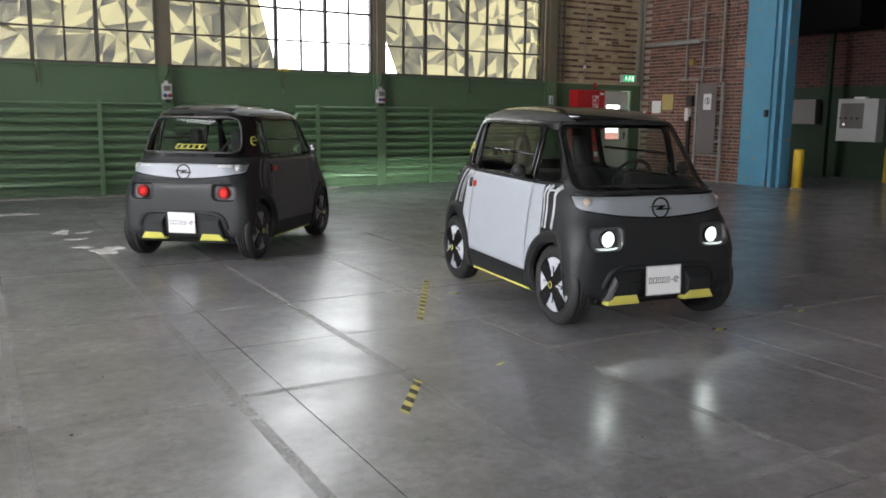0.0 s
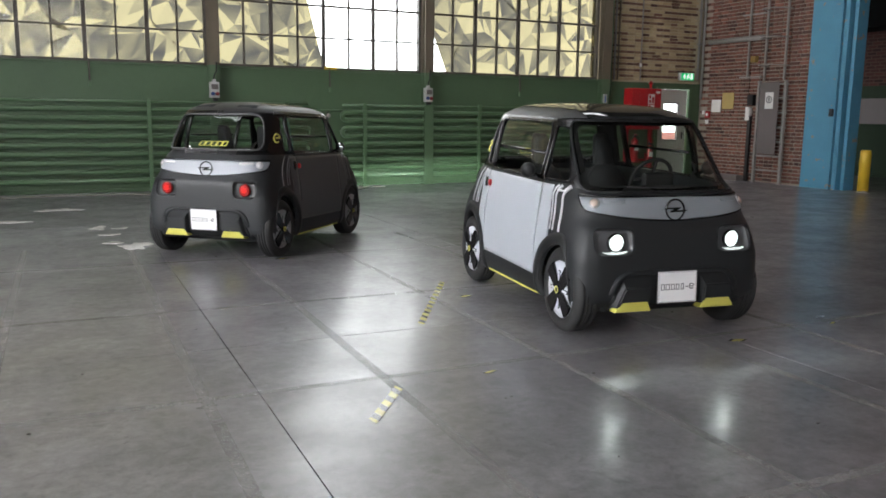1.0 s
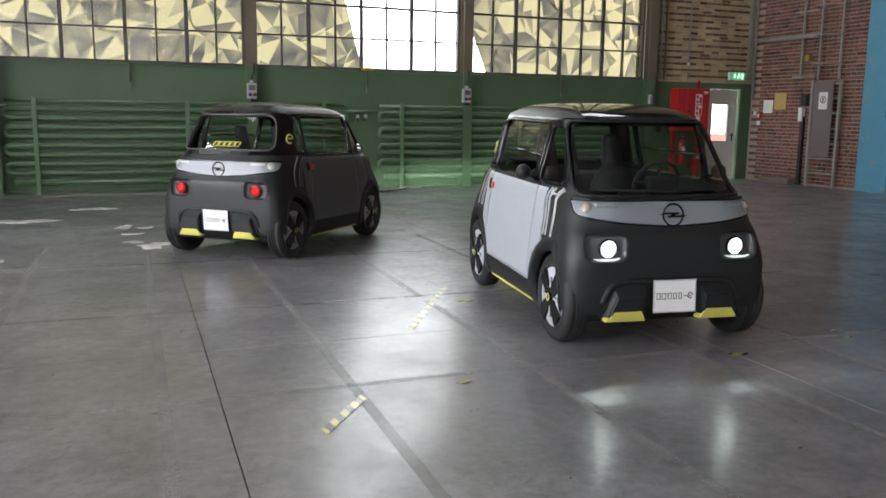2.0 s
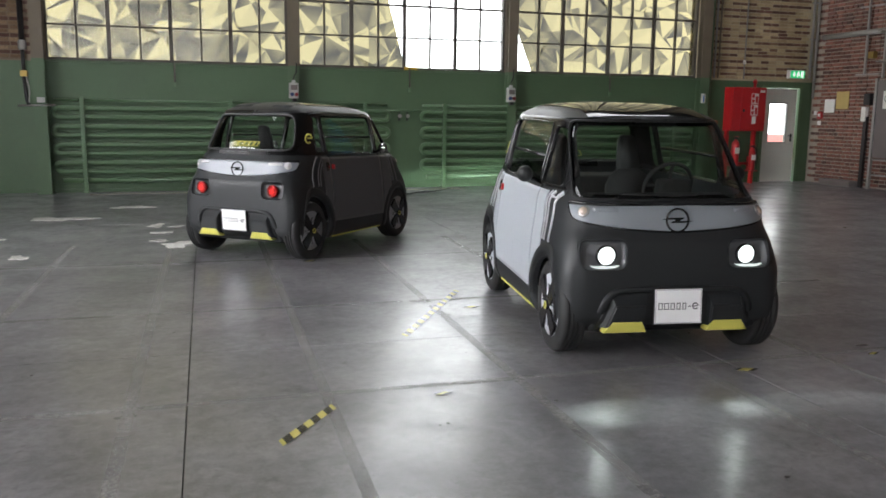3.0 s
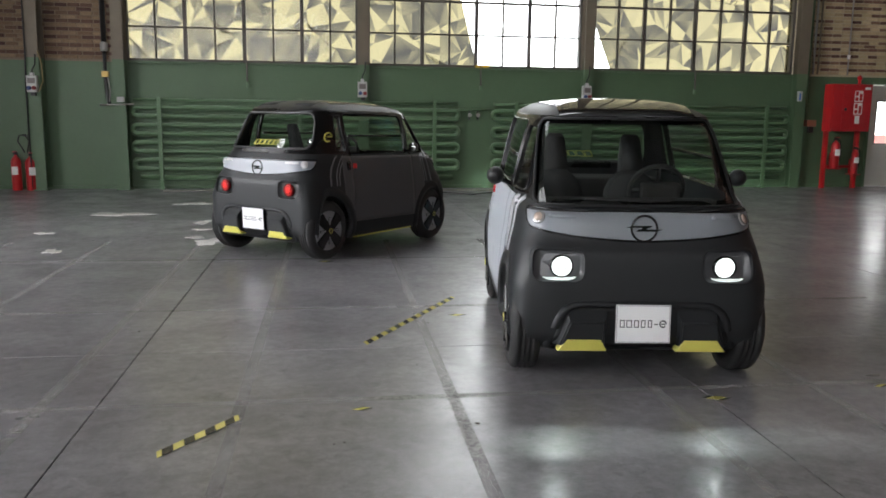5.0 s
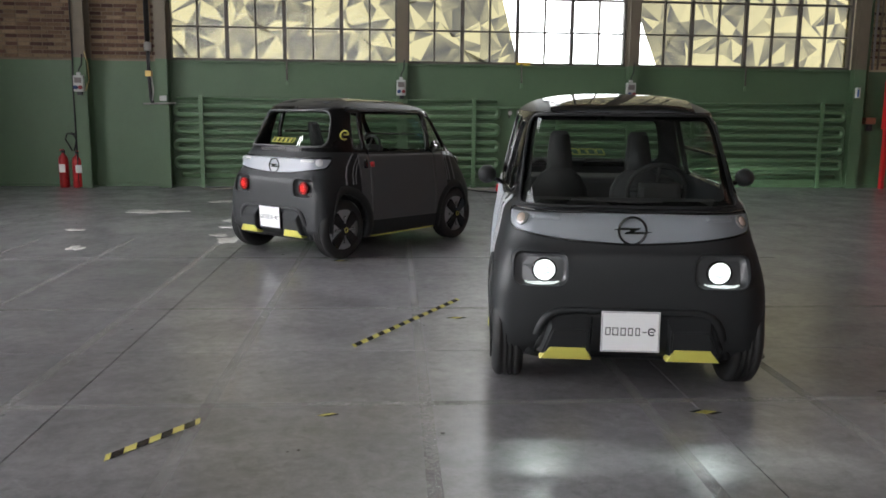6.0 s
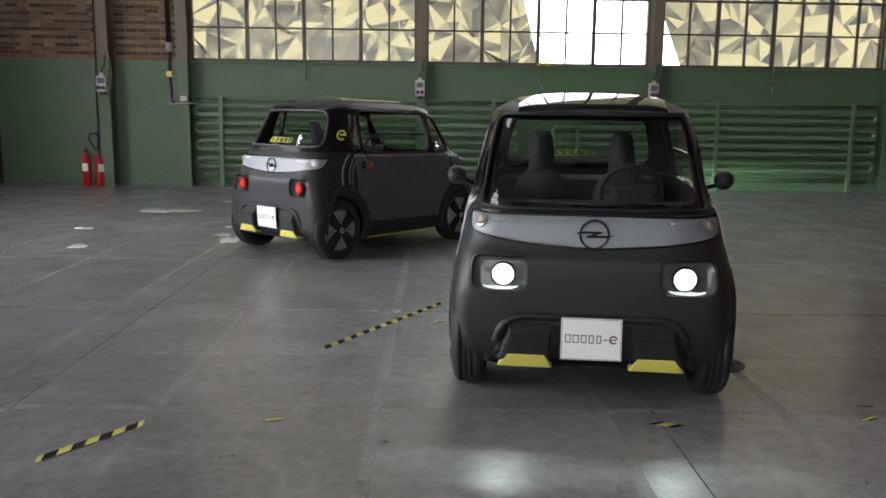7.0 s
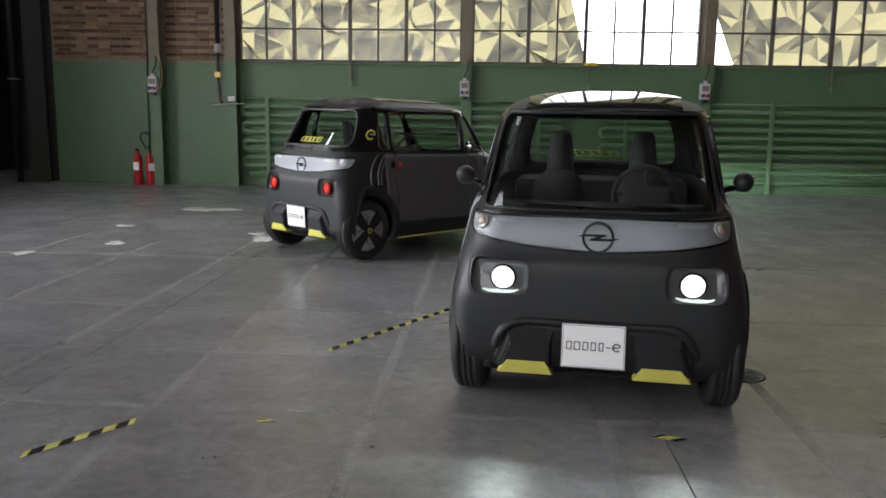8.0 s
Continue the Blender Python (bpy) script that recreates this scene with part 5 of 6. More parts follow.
def wheel(parent, x, y, side, cover_col, spoke_col):
    """Wheel with treaded tyre, flat cover and a black cross; the outer side faces side."""
    w = part("wheel", lathe(bmesh.new(), [(0.06, 0.0), (0.195, 0.0), (0.2, 0.012), (0.2, -0.12), (0.06, -0.12)], "y", (0, 0, 0), 32), CHARCOAL_TRIM, parent)
    w.matrix_local = pose(x, y, WHEEL_R, 0, 0, 0 if side > 0 else 180)
    R = WHEEL_R
    prof = [(0.195, 0.008), (0.205, 0.018), (0.235, 0.024), (0.262, 0.016), (0.277, 0.004), (R - 0.003, -0.006), (R, -0.014)]
    for g in (-0.035, -0.062, -0.089):
        prof += [(R, g + 0.007), (R - 0.009, g + 0.005), (R - 0.009, g - 0.005), (R, g - 0.007)]
    prof += [(R, -0.11), (R - 0.004, -0.12), (0.277, -0.13), (0.25, -0.142), (0.2, -0.138), (0.195, -0.12)]
    part("tyre", lathe(bmesh.new(), prof, "y", (0, 0, 0), 64), TREAD, w)
    part("cover", lathe(bmesh.new(), [(0.196, 0.004), (0.192, 0.012), (0.12, 0.02), (0.0, 0.022)], "y", (0, 0, 0), 40), cover_col, w)
    for k in range(4):
        a = 45 + 90 * k
        ca, sa = math.cos(radians(a)), math.sin(radians(a))
        bm = bmesh.new()
        prism(bm, [(0.02, -0.03), (0.075, -0.043), (0.19, -0.057), (0.199, 0.0), (0.19, 0.057), (0.075, 0.043), (0.02, 0.03)], 0.012, 0.034, "z")
        bmesh.ops.transform(bm, matrix=Matrix(((ca, -sa, 0, 0), (0, 0, 1, 0), (sa, ca, 0, 0), (0, 0, 0, 1))), verts=bm.verts)
        bmesh.ops.bevel(bm, geom=bm.edges[:], offset=0.005, segments=1, affect="EDGES")
        part("spoke", bm, spoke_col, w)
    for k in range(4):
        a = radians(90 * k)
        ca, sa = math.cos(a), math.sin(a)
        turn = Matrix(((ca, -sa, 0, 0), (0, 0, 1, 0), (sa, ca, 0, 0), (0, 0, 0, 1)))
        for nm, b, m in (("slot", (0.055, 0.13, -0.0125, 0.0125, 0.016, 0.0255), spoke_col), ("slot_bar", (0.06, 0.125, -0.0075, 0.0075, 0.0255, 0.031), cover_col)):
            bm = box(bmesh.new(), *b)
            bmesh.ops.transform(bm, matrix=turn, verts=bm.verts)
            part(nm, bm, m, w)
    part("hub_cap", lathe(bmesh.new(), [(0.03, 0.03), (0.03, 0.042), (0.0, 0.043)], "y", (0, 0, 0), 20), GLOSS_BLACK, w)
    part("hub_ring", tube(bmesh.new(), [(0.022 * math.cos(a), 0.043, 0.022 * math.sin(a)) for a in np.arange(20) * math.pi / 10], 0.004, 6, closed=True), NEON, w)
    return w


def lamp_poly(q, out=0.12, lo=0.082, hi=0.088, r=0.055):
    """Hole for a lamp; out is how far it reaches towards the flank."""
    z = 0.664
    y0, y1 = sorted(((0.437 - 0.12) * q, (0.437 + out) * q))
    c = [(y0, z - lo), (y1, z - lo), (y1, z + hi), (y0, z + hi)]
    return round_poly([(s_front(a, b), b) for a, b in c], r, 6)


def end_face(car, sign, visor_col):
    """Everything on one end: visor, lamps, bumper, plate. sign 1 the nose, -1 the tail."""
    sh = 0.0 if sign > 0 else HALF
    F = lambda y, z: (sh + s_front(y, z), z)
    # visor panel in a dark surround: a black tube draws its shadow gap
    lowz = lambda y: 0.792 + 0.062 * (abs(y) / 0.57) ** 2
    ys = np.linspace(-0.53, 0.53, 13)
    low = [F(y, lowz(y)) for y in ys]
    high = [F(y, 0.936 + 0.012 * (abs(y) / 0.57) ** 2) for y in ys[::-1]]
    ends = lambda q: [F(q * y, z) for y, z in ((0.59, 0.858), (0.604, 0.877), (0.604, 0.927), (0.59, 0.947))]
    poly = low + ends(1) + high + ends(-1)[::-1]
    bm = flat_grid(min(p[0] for p in poly), max(p[0] for p in poly), 0.78, 0.965, 0.03, 0.02)
    # lower edge is bowed outwards and upper edge nearly straight, so the outline is convex enough to trim edge by edge
    top = round_poly([F(-0.602, 0.856), F(-0.3, lowz(0.3)), F(0, lowz(0)), F(0.3, lowz(0.3)), F(0.602, 0.856), F(0.602, 0.953), F(0, 0.944), F(-0.602, 0.953)], [0.045, 0.1, 0.1, 0.1, 0.045, 0.04, 0.02, 0.04], 5)
    v = part("visor", wrap(keep_inside(bm, top), 0.007, 0.014), visor_col, car, "smooth panel bar across the end")
    part("visor_groove", tube(bmesh.new(), [skin(*p, 0.002) for p in dense(top)], 0.007, 6, closed=True), GLOSS_BLACK, v)
    for q in (-1, 1):
        y, z = 0.545 * q, 0.904
        c, n = skin(*F(y, z), 0.008), (skin(*F(y, z), 0.05) - skin(*F(y, z), 0.0)).normalized()
        rot = n.to_track_quat("Z", "Y").to_matrix().to_4x4()
        bm = lathe(bmesh.new(), [(0.036, 0.0), (0.036, 0.006), (0.03, 0.009), (0.0, 0.011)], "z", (0, 0, 0), 24)
        bmesh.ops.transform(bm, matrix=Matrix.Translation(c) @ rot, verts=bm.verts)
        ml = part("marker_lamp", bm, CHROME_LENS if sign > 0 else LAMP_GLASS, v)
        bm = lathe(bmesh.new(), [(0.024, 0.009), (0.024, 0.014), (0.0, 0.017)], "z", (0, 0, 0), 20)
        bmesh.ops.transform(bm, matrix=Matrix.Translation(c) @ rot, verts=bm.verts)
        part("bulb_lens", bm, AMBER if sign > 0 else LAMP_GLASS, ml)
        a0, a1 = sorted((0.36 * q, 0.5 * q))
        part("lens_bar", patch(round_poly([F(a0, 0.908), F(a1, 0.908), F(a1, 0.931), F(a0, 0.931)], 0.008, 3), 0.0095, 0.004), LAMP_GLASS if sign < 0 else visor_col, v)
    # round badge: a ring and a slanted bar
    c, n = skin(*F(0, 0.862), 0.009), Vector((sign, 0, 0.08)).normalized()
    bm = bmesh.new()
    up = Vector((0, 0, 1))
    side = up.cross(n).normalized()
    up = n.cross(side)
    tube(bm, [c + 0.068 * (math.cos(t) * side + math.sin(t) * up) for t in np.arange(36) * 2 * math.pi / 36], 0.0065, 8, closed=True)
    bg = part("badge_ring", bm, GLOSS_BLACK, v)
    bm = bmesh.new()
    for poly in ([(-0.098, 0.004), (0.03, 0.004), (0.042, 0.016), (-0.06, 0.015)], [(0.042, 0.016), (0.012, 0.016), (-0.042, -0.016), (-0.012, -0.016)], [(0.098, -0.004), (-0.03, -0.004), (-0.042, -0.016), (0.06, -0.015)]):
        lo = [bm.verts.new(c + side * a + up * b - n * 0.003) for a, b in poly]
        hi = [bm.verts.new(c + side * a + up * b + n * 0.006) for a, b in poly]
        bm.faces.new(hi); bm.faces.new(lo[::-1])
        for i in range(4):
            j = (i + 1) % 4
            bm.faces.new((lo[i], lo[j], hi[j], hi[i]))
    part("badge_bar", bm, GLOSS_BLACK, bg)
    # lamps in rounded recesses
    for q in (-1, 1):
        y, z = 0.437 * q, 0.664
        F2 = lambda dy, dz: F(y + dy, z + dz)
        e = 0.032 if sign > 0 else 0.0          # the front recess reaches further round the corner
        y0, y1 = sorted((-0.13 * q, (0.13 + e) * q))
        outer = round_poly([F2(y0, -0.09), F2(y1, -0.09), F2(y1, 0.098), F2(y0, 0.098)], 0.062, 6)
        y0, y1 = sorted((-0.1 * q, (0.1 + e * 0.6) * q))
        inner = round_poly([F2(y0, -0.068), F2(y1, -0.068), F2(y1, 0.072), F2(y0, 0.072)], 0.045, 6)
        bm = bmesh.new()
        loops = []
        for ring, off in ((outer, -0.006), (outer, 0.003), (outer, -0.004), (inner, -0.04)):
            loops.append([bm.verts.new(skin(*p, off)) for p in ring])
        for A, B in zip(loops, loops[1:]):
            for i in range(len(A)):
                j = (i + 1) % len(A)
                bm.faces.new((A[i], A[j], B[j], B[i])).smooth = True
        bm.faces.new(loops[-1])
        hs = part("lamp_bezel", bm, BEZEL if sign > 0 else BEZEL_TAIL, car)
        c, n = skin(*F(y, z), -0.034), Vector((sign, 0, 0.0))
        bm = lathe(bmesh.new(), [(0.062, 0.0), (0.062, 0.018), (0.054, 0.024), (0.054, 0.012)], "x", (0, 0, 0), 28)
        if sign < 0:
            bmesh.ops.scale(bm, vec=(-1, 1, 1), verts=bm.verts)
        bmesh.ops.translate(bm, vec=c, verts=bm.verts)
        part("lamp_rim", bm, GLOSS_BLACK if sign > 0 else TAIL_RING, hs)
        bm = lathe(bmesh.new(), [(0.054, 0.012), (0.04, 0.022), (0.0, 0.026)], "x", (0, 0, 0), 28)
        if sign < 0:
            bmesh.ops.scale(bm, vec=(-1, 1, 1), verts=bm.verts)
        bmesh.ops.translate(bm, vec=c, verts=bm.verts)
        part("headlamp" if sign > 0 else "tail_lamp", bm, HEADLAMP if sign > 0 else TAIL_OUTER, hs)
        if sign > 0:
            bm = bmesh.new()
            for r0 in (0.02, 0.041):
                tube(bm, [c + Vector((0.0245 - 0.06 * r0, r0 * math.cos(t), r0 * math.sin(t))) for t in np.arange(28) * 2 * math.pi / 28], 0.004, 6, closed=True)
            for dz in (-0.013, 0.013):
                tube(bm, [c + Vector((0.0235, w, dz)) for w in (-0.036, 0.036)], 0.0035, 6)
            part("lens_ring", bm, LED, hs)
            bm, ups, downs = bmesh.new(), [], []
            for k in np.linspace(-1, 1, 13):                 # a crescent along the foot of the recess
                w = 0.0015 + 0.0085 * (1 - k * k)
                zz = -0.071 + 0.012 * k ** 4
                ups.append(bm.verts.new(skin(*F2(q * 0.012 + 0.085 * k, zz + w), -0.026)))
                downs.append(bm.verts.new(skin(*F2(q * 0.012 + 0.09 * k, zz - w * 0.5), -0.008)))
            for k in range(12):
                bm.faces.new((ups[k], ups[k + 1], downs[k + 1], downs[k])).smooth = True
            part("running_light", bm, DAYLIGHT, hs)
        else:
            bm = bmesh.new()
            for r0 in (0.018, 0.036, 0.054):
                tube(bm, [c + Vector((-0.024, r0 * math.cos(t), r0 * math.sin(t))) for t in np.arange(24) * 2 * math.pi / 24], 0.003, 6, closed=True)
            part("lens_ring", bm, TAIL_RING, hs)
            bm = bmesh.new()
            for k in range(6):                       # lit segments round the core
                a0 = radians(60 * k + 15)
                tube(bm, [c + Vector((-0.0262, r0 * math.cos(a0), r0 * math.sin(a0))) for r0 in (0.012, 0.03)], 0.006, 6)
            part("tail_core", bm, TAILLAMP, hs)
    # bumper insert: a raised surround, a dark well, two blocks with bright feet
    G = lambda y, z: F(y, z)
    o1 = round_poly([G(-0.52, 0.195), G(0.52, 0.195), G(0.43, 0.478), G(-0.43, 0.478)], [0.02, 0.02, 0.1, 0.1], 5)
    i1 = round_poly([G(-0.48, 0.195), G(0.48, 0.195), G(0.398, 0.45), G(-0.398, 0.45)], [0.01, 0.01, 0.085, 0.085], 5)
    bm = bmesh.new()
    A, B, C, D = ([bm.verts.new(skin(*p, off)) for p in ring] for ring, off in ((o1, -0.004), (o1, 0.014), (i1, 0.02), (i1, -0.012)))
    for P, Q in ((A, B), (B, C), (C, D)):
        for i in range(len(P)):
            j = (i + 1) % len(P)
            bm.faces.new((P[i], P[j], Q[j], Q[i])).smooth = True
    bs = part("bumper_surround", bm, CHARCOAL, car)
    part("bumper_well", patch(i1, 0.004, 0.012), CHARCOAL_TRIM, bs)
    for q in (-1, 1):
        b0 = [(0.185, 0.22), (0.472, 0.22), (0.402, 0.435), (0.185, 0.435)]
        b1 = [(0.205, 0.255), (0.438, 0.255), (0.39, 0.375), (0.205, 0.375)]
        bm = bmesh.new()
        L0 = [bm.verts.new(skin(*G(q * y, z), 0.0)) for y, z in b0]
        L1 = [bm.verts.new(skin(*G(q * y, z), 0.05)) for y, z in b1]
        bm.faces.new(L1)
        for i in range(4):
            j = (i + 1) % 4
            bm.faces.new((L0[i], L0[j], L1[j], L1[i]))
        bmesh.ops.bevel(bm, geom=[e for e in bm.edges if all(vv in L1 for vv in e.verts)], offset=0.008, segments=2, affect="EDGES")
        bl = part("bumper_block", bm, CHARCOAL, bs)
        f0 = [(0.185, 0.2), (0.452, 0.2), (0.402, 0.268), (0.222, 0.268)]
        bm = bmesh.new()
        fx = [skin(*G(q * y, 0.262), 0.052).x for y, z in f0]
        fz = -RAKE * sign * 0.8
        L0 = [bm.verts.new((x - sign * 0.09, sign * q * y, z + fz)) for x, (y, z) in zip(fx, f0)]
        L1 = [bm.verts.new((x - sign * (0.014 if z < 0.24 else 0), sign * q * y, z + fz)) for x, (y, z) in zip(fx, f0)]
        bm.faces.new(L1); bm.faces.new(L0[::-1])
        for i in range(4):
            j = (i + 1) % 4
            bm.faces.new((L0[i], L0[j], L1[j], L1[i]))
        bmesh.ops.bevel(bm, geom=[e for e in bm.edges if all(vv in L1 for vv in e.verts)], offset=0.004, segments=1, affect="EDGES")
        part("bright_foot", bm, NEON, bl, "yellow-green accent foot")
    # number plate carrier
    cx = skin(*F(0, 0.34), 0.03).x
    z0, zoff = 0.362, -RAKE * sign * 1.18
    bm = slab(-0.012, 0.0, -0.15, 0.15, -0.108, 0.108, 0.006)
    hold = part("plate_holder", bm, CHARCOAL_TRIM, car)
    hold.matrix_local = pose(cx, 0, z0 + zoff, 0, -3 if sign > 0 else 3, 0 if sign > 0 else 180)
    pl = part("plate", slab(0.0, 0.005, -0.146, 0.146, -0.103, 0.103, 0.002), PLATE, hold, "white plate with a row of plain dark marks")
    letters = [(-0.112, 0.03), (-0.075, 0.034), (-0.036, 0.03), (0.0, 0.028), (0.036, 0.026)]
    for y, w in letters:                 # plain hollow marks in thin strokes
        bm, a = bmesh.new(), w / 2 - 0.002
        for b in ((y - a, y - a + 0.0045, -0.019, 0.021), (y + a - 0.0045, y + a, -0.019, 0.021), (y - a + 0.0045, y + a - 0.0045, -0.019, -0.0145), (y - a + 0.0045, y + a - 0.0045, 0.0165, 0.021)):
            box(bm, 0.005, 0.0062, *b)
        part("plate_mark", bm, INK, pl)
    part("plate_mark", slab(0.005, 0.0062, 0.06, 0.08, -0.003, 0.002), INK, pl)
    bm = bmesh.new()
    for a, b, c, d in ((-0.142, 0.142, 0.0965, 0.099), (-0.142, 0.142, -0.099, -0.0965), (-0.142, -0.1395, -0.0965, 0.0965), (0.1395, 0.142, -0.0965, 0.0965)):
        box(bm, 0.005, 0.0058, a, b, c, d)
    part("plate_border", bm, PLATE_LINE, pl, "thin grey line round the plate")
    bm = tube(bmesh.new(), [(0.0052, 0.106 + 0.017 * math.cos(a), 0.001 + 0.017 * math.sin(a)) for a in np.linspace(0.15, 5.5, 22)], 0.0035, 6)
    box(bm, 0.005, 0.0063, 0.094, 0.118, -0.002, 0.004)
    part("plate_mark", bm, INK, pl)


CHROME_LENS = mat("silvered_lens", (0.34, 0.33, 0.32), 0.22, 0.3, var=0.05)


def microcar(name, label, m, door_col, visor_f, visor_r, cover_col, stripe_col, group):
    car = thing(name, label, "car", m, group)
    # body skin with wheel arches and glazing cut out
    bm = flat_grid(-HALF, HALF, 0.17, RIM, 0.034, 0.031)
    for side in (1, -1):
        for x in (WB, -WB):
            cut_hole(bm, arch_poly(x, 0.312, side))
            cut_hole(bm, corner_cut(x, side))
        for poly in window_polys(side).values():
            cut_hole(bm, poly)
    cut_hole(bm, windscreen_poly())
    rw = rear_window_poly()
    cut_hole(bm, [(HALF + s, z) for s, z in rw])
    cut_hole(bm, [(-HALF + s, z) for s, z in rw])
    for q in (-1, 1):
        lp = lamp_poly(q)
        cut_hole(bm, lamp_poly(q, 0.15))
        cut_hole(bm, [(HALF + s, z) for s, z in lp])
        cut_hole(bm, [(-HALF + s, z) for s, z in lp])
    wrap(bm, 0.0, 0.022)
    bmesh.ops.remove_doubles(bm, verts=bm.verts, dist=8e-4)
    body = part("body", bm, CHARCOAL, car)
    body.data.materials.append(PILLAR_BLACK)          # the frame round the glass is glossier than the wings
    for f in body.data.polygons:
        f.material_index = 1 if f.center.z + RAKE * f.center.x > 0.995 else 0
    # roof
    bm = bmesh.new()
    n = 120
    ss = np.linspace(-HALF, HALF, n, endpoint=False)
    edge = [shell(s, RIM) for s in ss]
    cen = Vector((-0.08, 0, 0))
    rings = []
    rr = [1.0, 0.985, 0.965, 0.94, 0.91, 0.86, 0.78, 0.66, 0.5, 0.3]
    af, ar, bw = size_at(RIM)
    nn = square_at(RIM)
    ahead = lambda x, y: abs(x / (af - cen.x)) ** nn / max(1e-9, abs(x / (af - cen.x)) ** nn + abs(y / bw) ** nn) if x > 0 else 0.0
    rise = lambda r, w: (1 - r ** (6 - 2 * w)) * 0.065 + (1 - r * r) * 0.03      # sloping down gently towards the screen
    for r in rr:
        rings.append([bm.verts.new((cen.x + (p.x - cen.x) * r, p.y * r, p.z * 1.0 + rise(r, ahead(p.x - cen.x, p.y)))) for p in edge])
    top = bm.verts.new((cen.x, 0, RIM + 0.096 - RAKE * cen.x))
    for A, B in zip(rings, rings[1:]):
        for j in range(n):
            bm.faces.new((A[j], A[(j + 1) % n], B[(j + 1) % n], B[j])).smooth = True
    for j in range(n):
        bm.faces.new((rings[-1][j], rings[-1][(j + 1) % n], top)).smooth = True
    roof = part("roof", bm, CHARCOAL, car, smooth=True)
    # glass roof panel laid into it
    def roof_point(x, y, off):
        dx = x - cen.x
        r = (abs(dx / (af - cen.x if dx > 0 else ar + cen.x)) ** nn + abs(y / bw) ** nn) ** (1 / nn)
        return Vector((x, y, RIM - RAKE * x + rise(r, ahead(dx, y)) + off))
    bm = bmesh.new()
    G = [[bm.verts.new(roof_point(x, y * (1 - 0.06 * (x > 0.4)), 0.006)) for y in np.linspace(-0.42, 0.42, 17)] for x in np.linspace(-0.55, 0.645, 23)]
    for i in range(22):
        for j in range(16):
            bm.faces.new((G[i][j], G[i + 1][j], G[i + 1][j + 1], G[i][j + 1])).smooth = True
    part("glass_roof", bm, ROOF_GLASS, roof, "glossy dark glass roof panel", smooth=True)
    for q in (-1, 1):
        bm = bmesh.new()
        a = [(x, y) for x, y in ((-0.78, 0.12), (-0.78, 0.36), (-0.6, 0.38), (-0.6, 0.1))]
        lo = [bm.verts.new(roof_point(x, q * y, -0.01)) for x, y in a]
        hi = [bm.verts.new(roof_point(x * 0.985 - 0.01, q * (0.24 + (y - 0.24) * 0.8), 0.016)) for x, y in a]
        bm.faces.new(hi); bm.faces.new(lo[::-1])
        for i in range(4):
            bm.faces.new((lo[i], lo[(i + 1) % 4], hi[(i + 1) % 4], hi[i]))
        bmesh.ops.bevel(bm, geom=bm.edges[:], offset=0.012, segments=2, affect="EDGES")
        part("roof_bump", bm, CHARCOAL, roof, smooth=True)
    # flank panels, arches, sills, handles
    for side in (1, -1):
        S = lambda x, z: (s_side(x, z, side), z)
        on_side = lambda x, z: (s_side(x, z, side), z)
        for nm, x0, x1 in (("door", -0.52, 0.50), ("front_wing", 0.508, 0.80), ("rear_wing", -0.66, -0.528)):
            bm = flat_grid(x0, x1, 0.335, 0.985, 0.03, 0.03)
            if nm == "front_wing":
                keep_inside(bm, [(0.508, 0.335), (0.74, 0.335), (0.70, 0.70), (0.66, 0.985), (0.508, 0.985)])
            for x in (WB, -WB):
                cut_hole(bm, [(arch_x(x, 0.378, t), ARCH_Z + 0.378 * math.sin(t) * 0.98) for t in np.linspace(0, math.pi, 21)] + [(arch_x(x, 0.378, math.pi), 0.05), (arch_x(x, 0.378, 0), 0.05)])
            d = part(nm, wrap(bm, 0.006, 0.014, on_side), door_col, car)
            if nm == "door":
                door = d
        # pressed outline low in the pale door
        if door_col is SILVER:
            rec = dense(round_poly([S(0.02, 0.42), S(0.30, 0.42), S(0.30, 0.58), S(0.02, 0.58)], 0.04, 5))
            part("pressed_panel", tube(bmesh.new(), [skin(*p, 0.0035) for p in rec], 0.0038, 6, closed=True), door_col, door)
        # handle at the rear edge
        h = part("handle_recess", patch(round_poly([S(-0.60, 0.85), S(-0.545, 0.85), S(-0.545, 0.935), S(-0.60, 0.935)], 0.015, 4), 0.0085, 0.01), GLOSS_BLACK, car)
        part("handle_tag", patch(round_poly([S(-0.51, 0.862), S(-0.46, 0.862), S(-0.46, 0.912), S(-0.51, 0.912)], 0.015, 4), 0.018, 0.02), TAG_RED, door, "red pull tag")
        # stripes over the wings
        for x, w in ((0.705, 0.011), (0.745, 0.014), (0.83, 0.02)):
            line = [S(x + 0.02, 0.69), S(x + 0.012, 0.78), S(x, 0.86), S(x - 0.018, 0.925), S(x - 0.012, 0.962), S(x + 0.012, 0.99)]
            part("stripe", band([Vector(p) for p in line], w, 0.006, 0.012), stripe_col, car)
        part("stripe", band([Vector(S(0.735, 0.955)), Vector(S(0.775, 0.958)), Vector(S(0.815, 0.955))], 0.012, 0.006, 0.012), stripe_col, car)
        for x, w in ((-0.66, 0.011), (-0.70, 0.014), (-0.785, 0.02)):
            line = [S(x - 0.07, 0.70), S(x - 0.062, 0.79), S(x - 0.035, 0.87), S(x + 0.005, 0.93), S(x + 0.04, 0.968), S(x + 0.075, 0.99)]
            part("stripe", band([Vector(p) for p in line], w, 0.0045, 0.012), stripe_col, car)
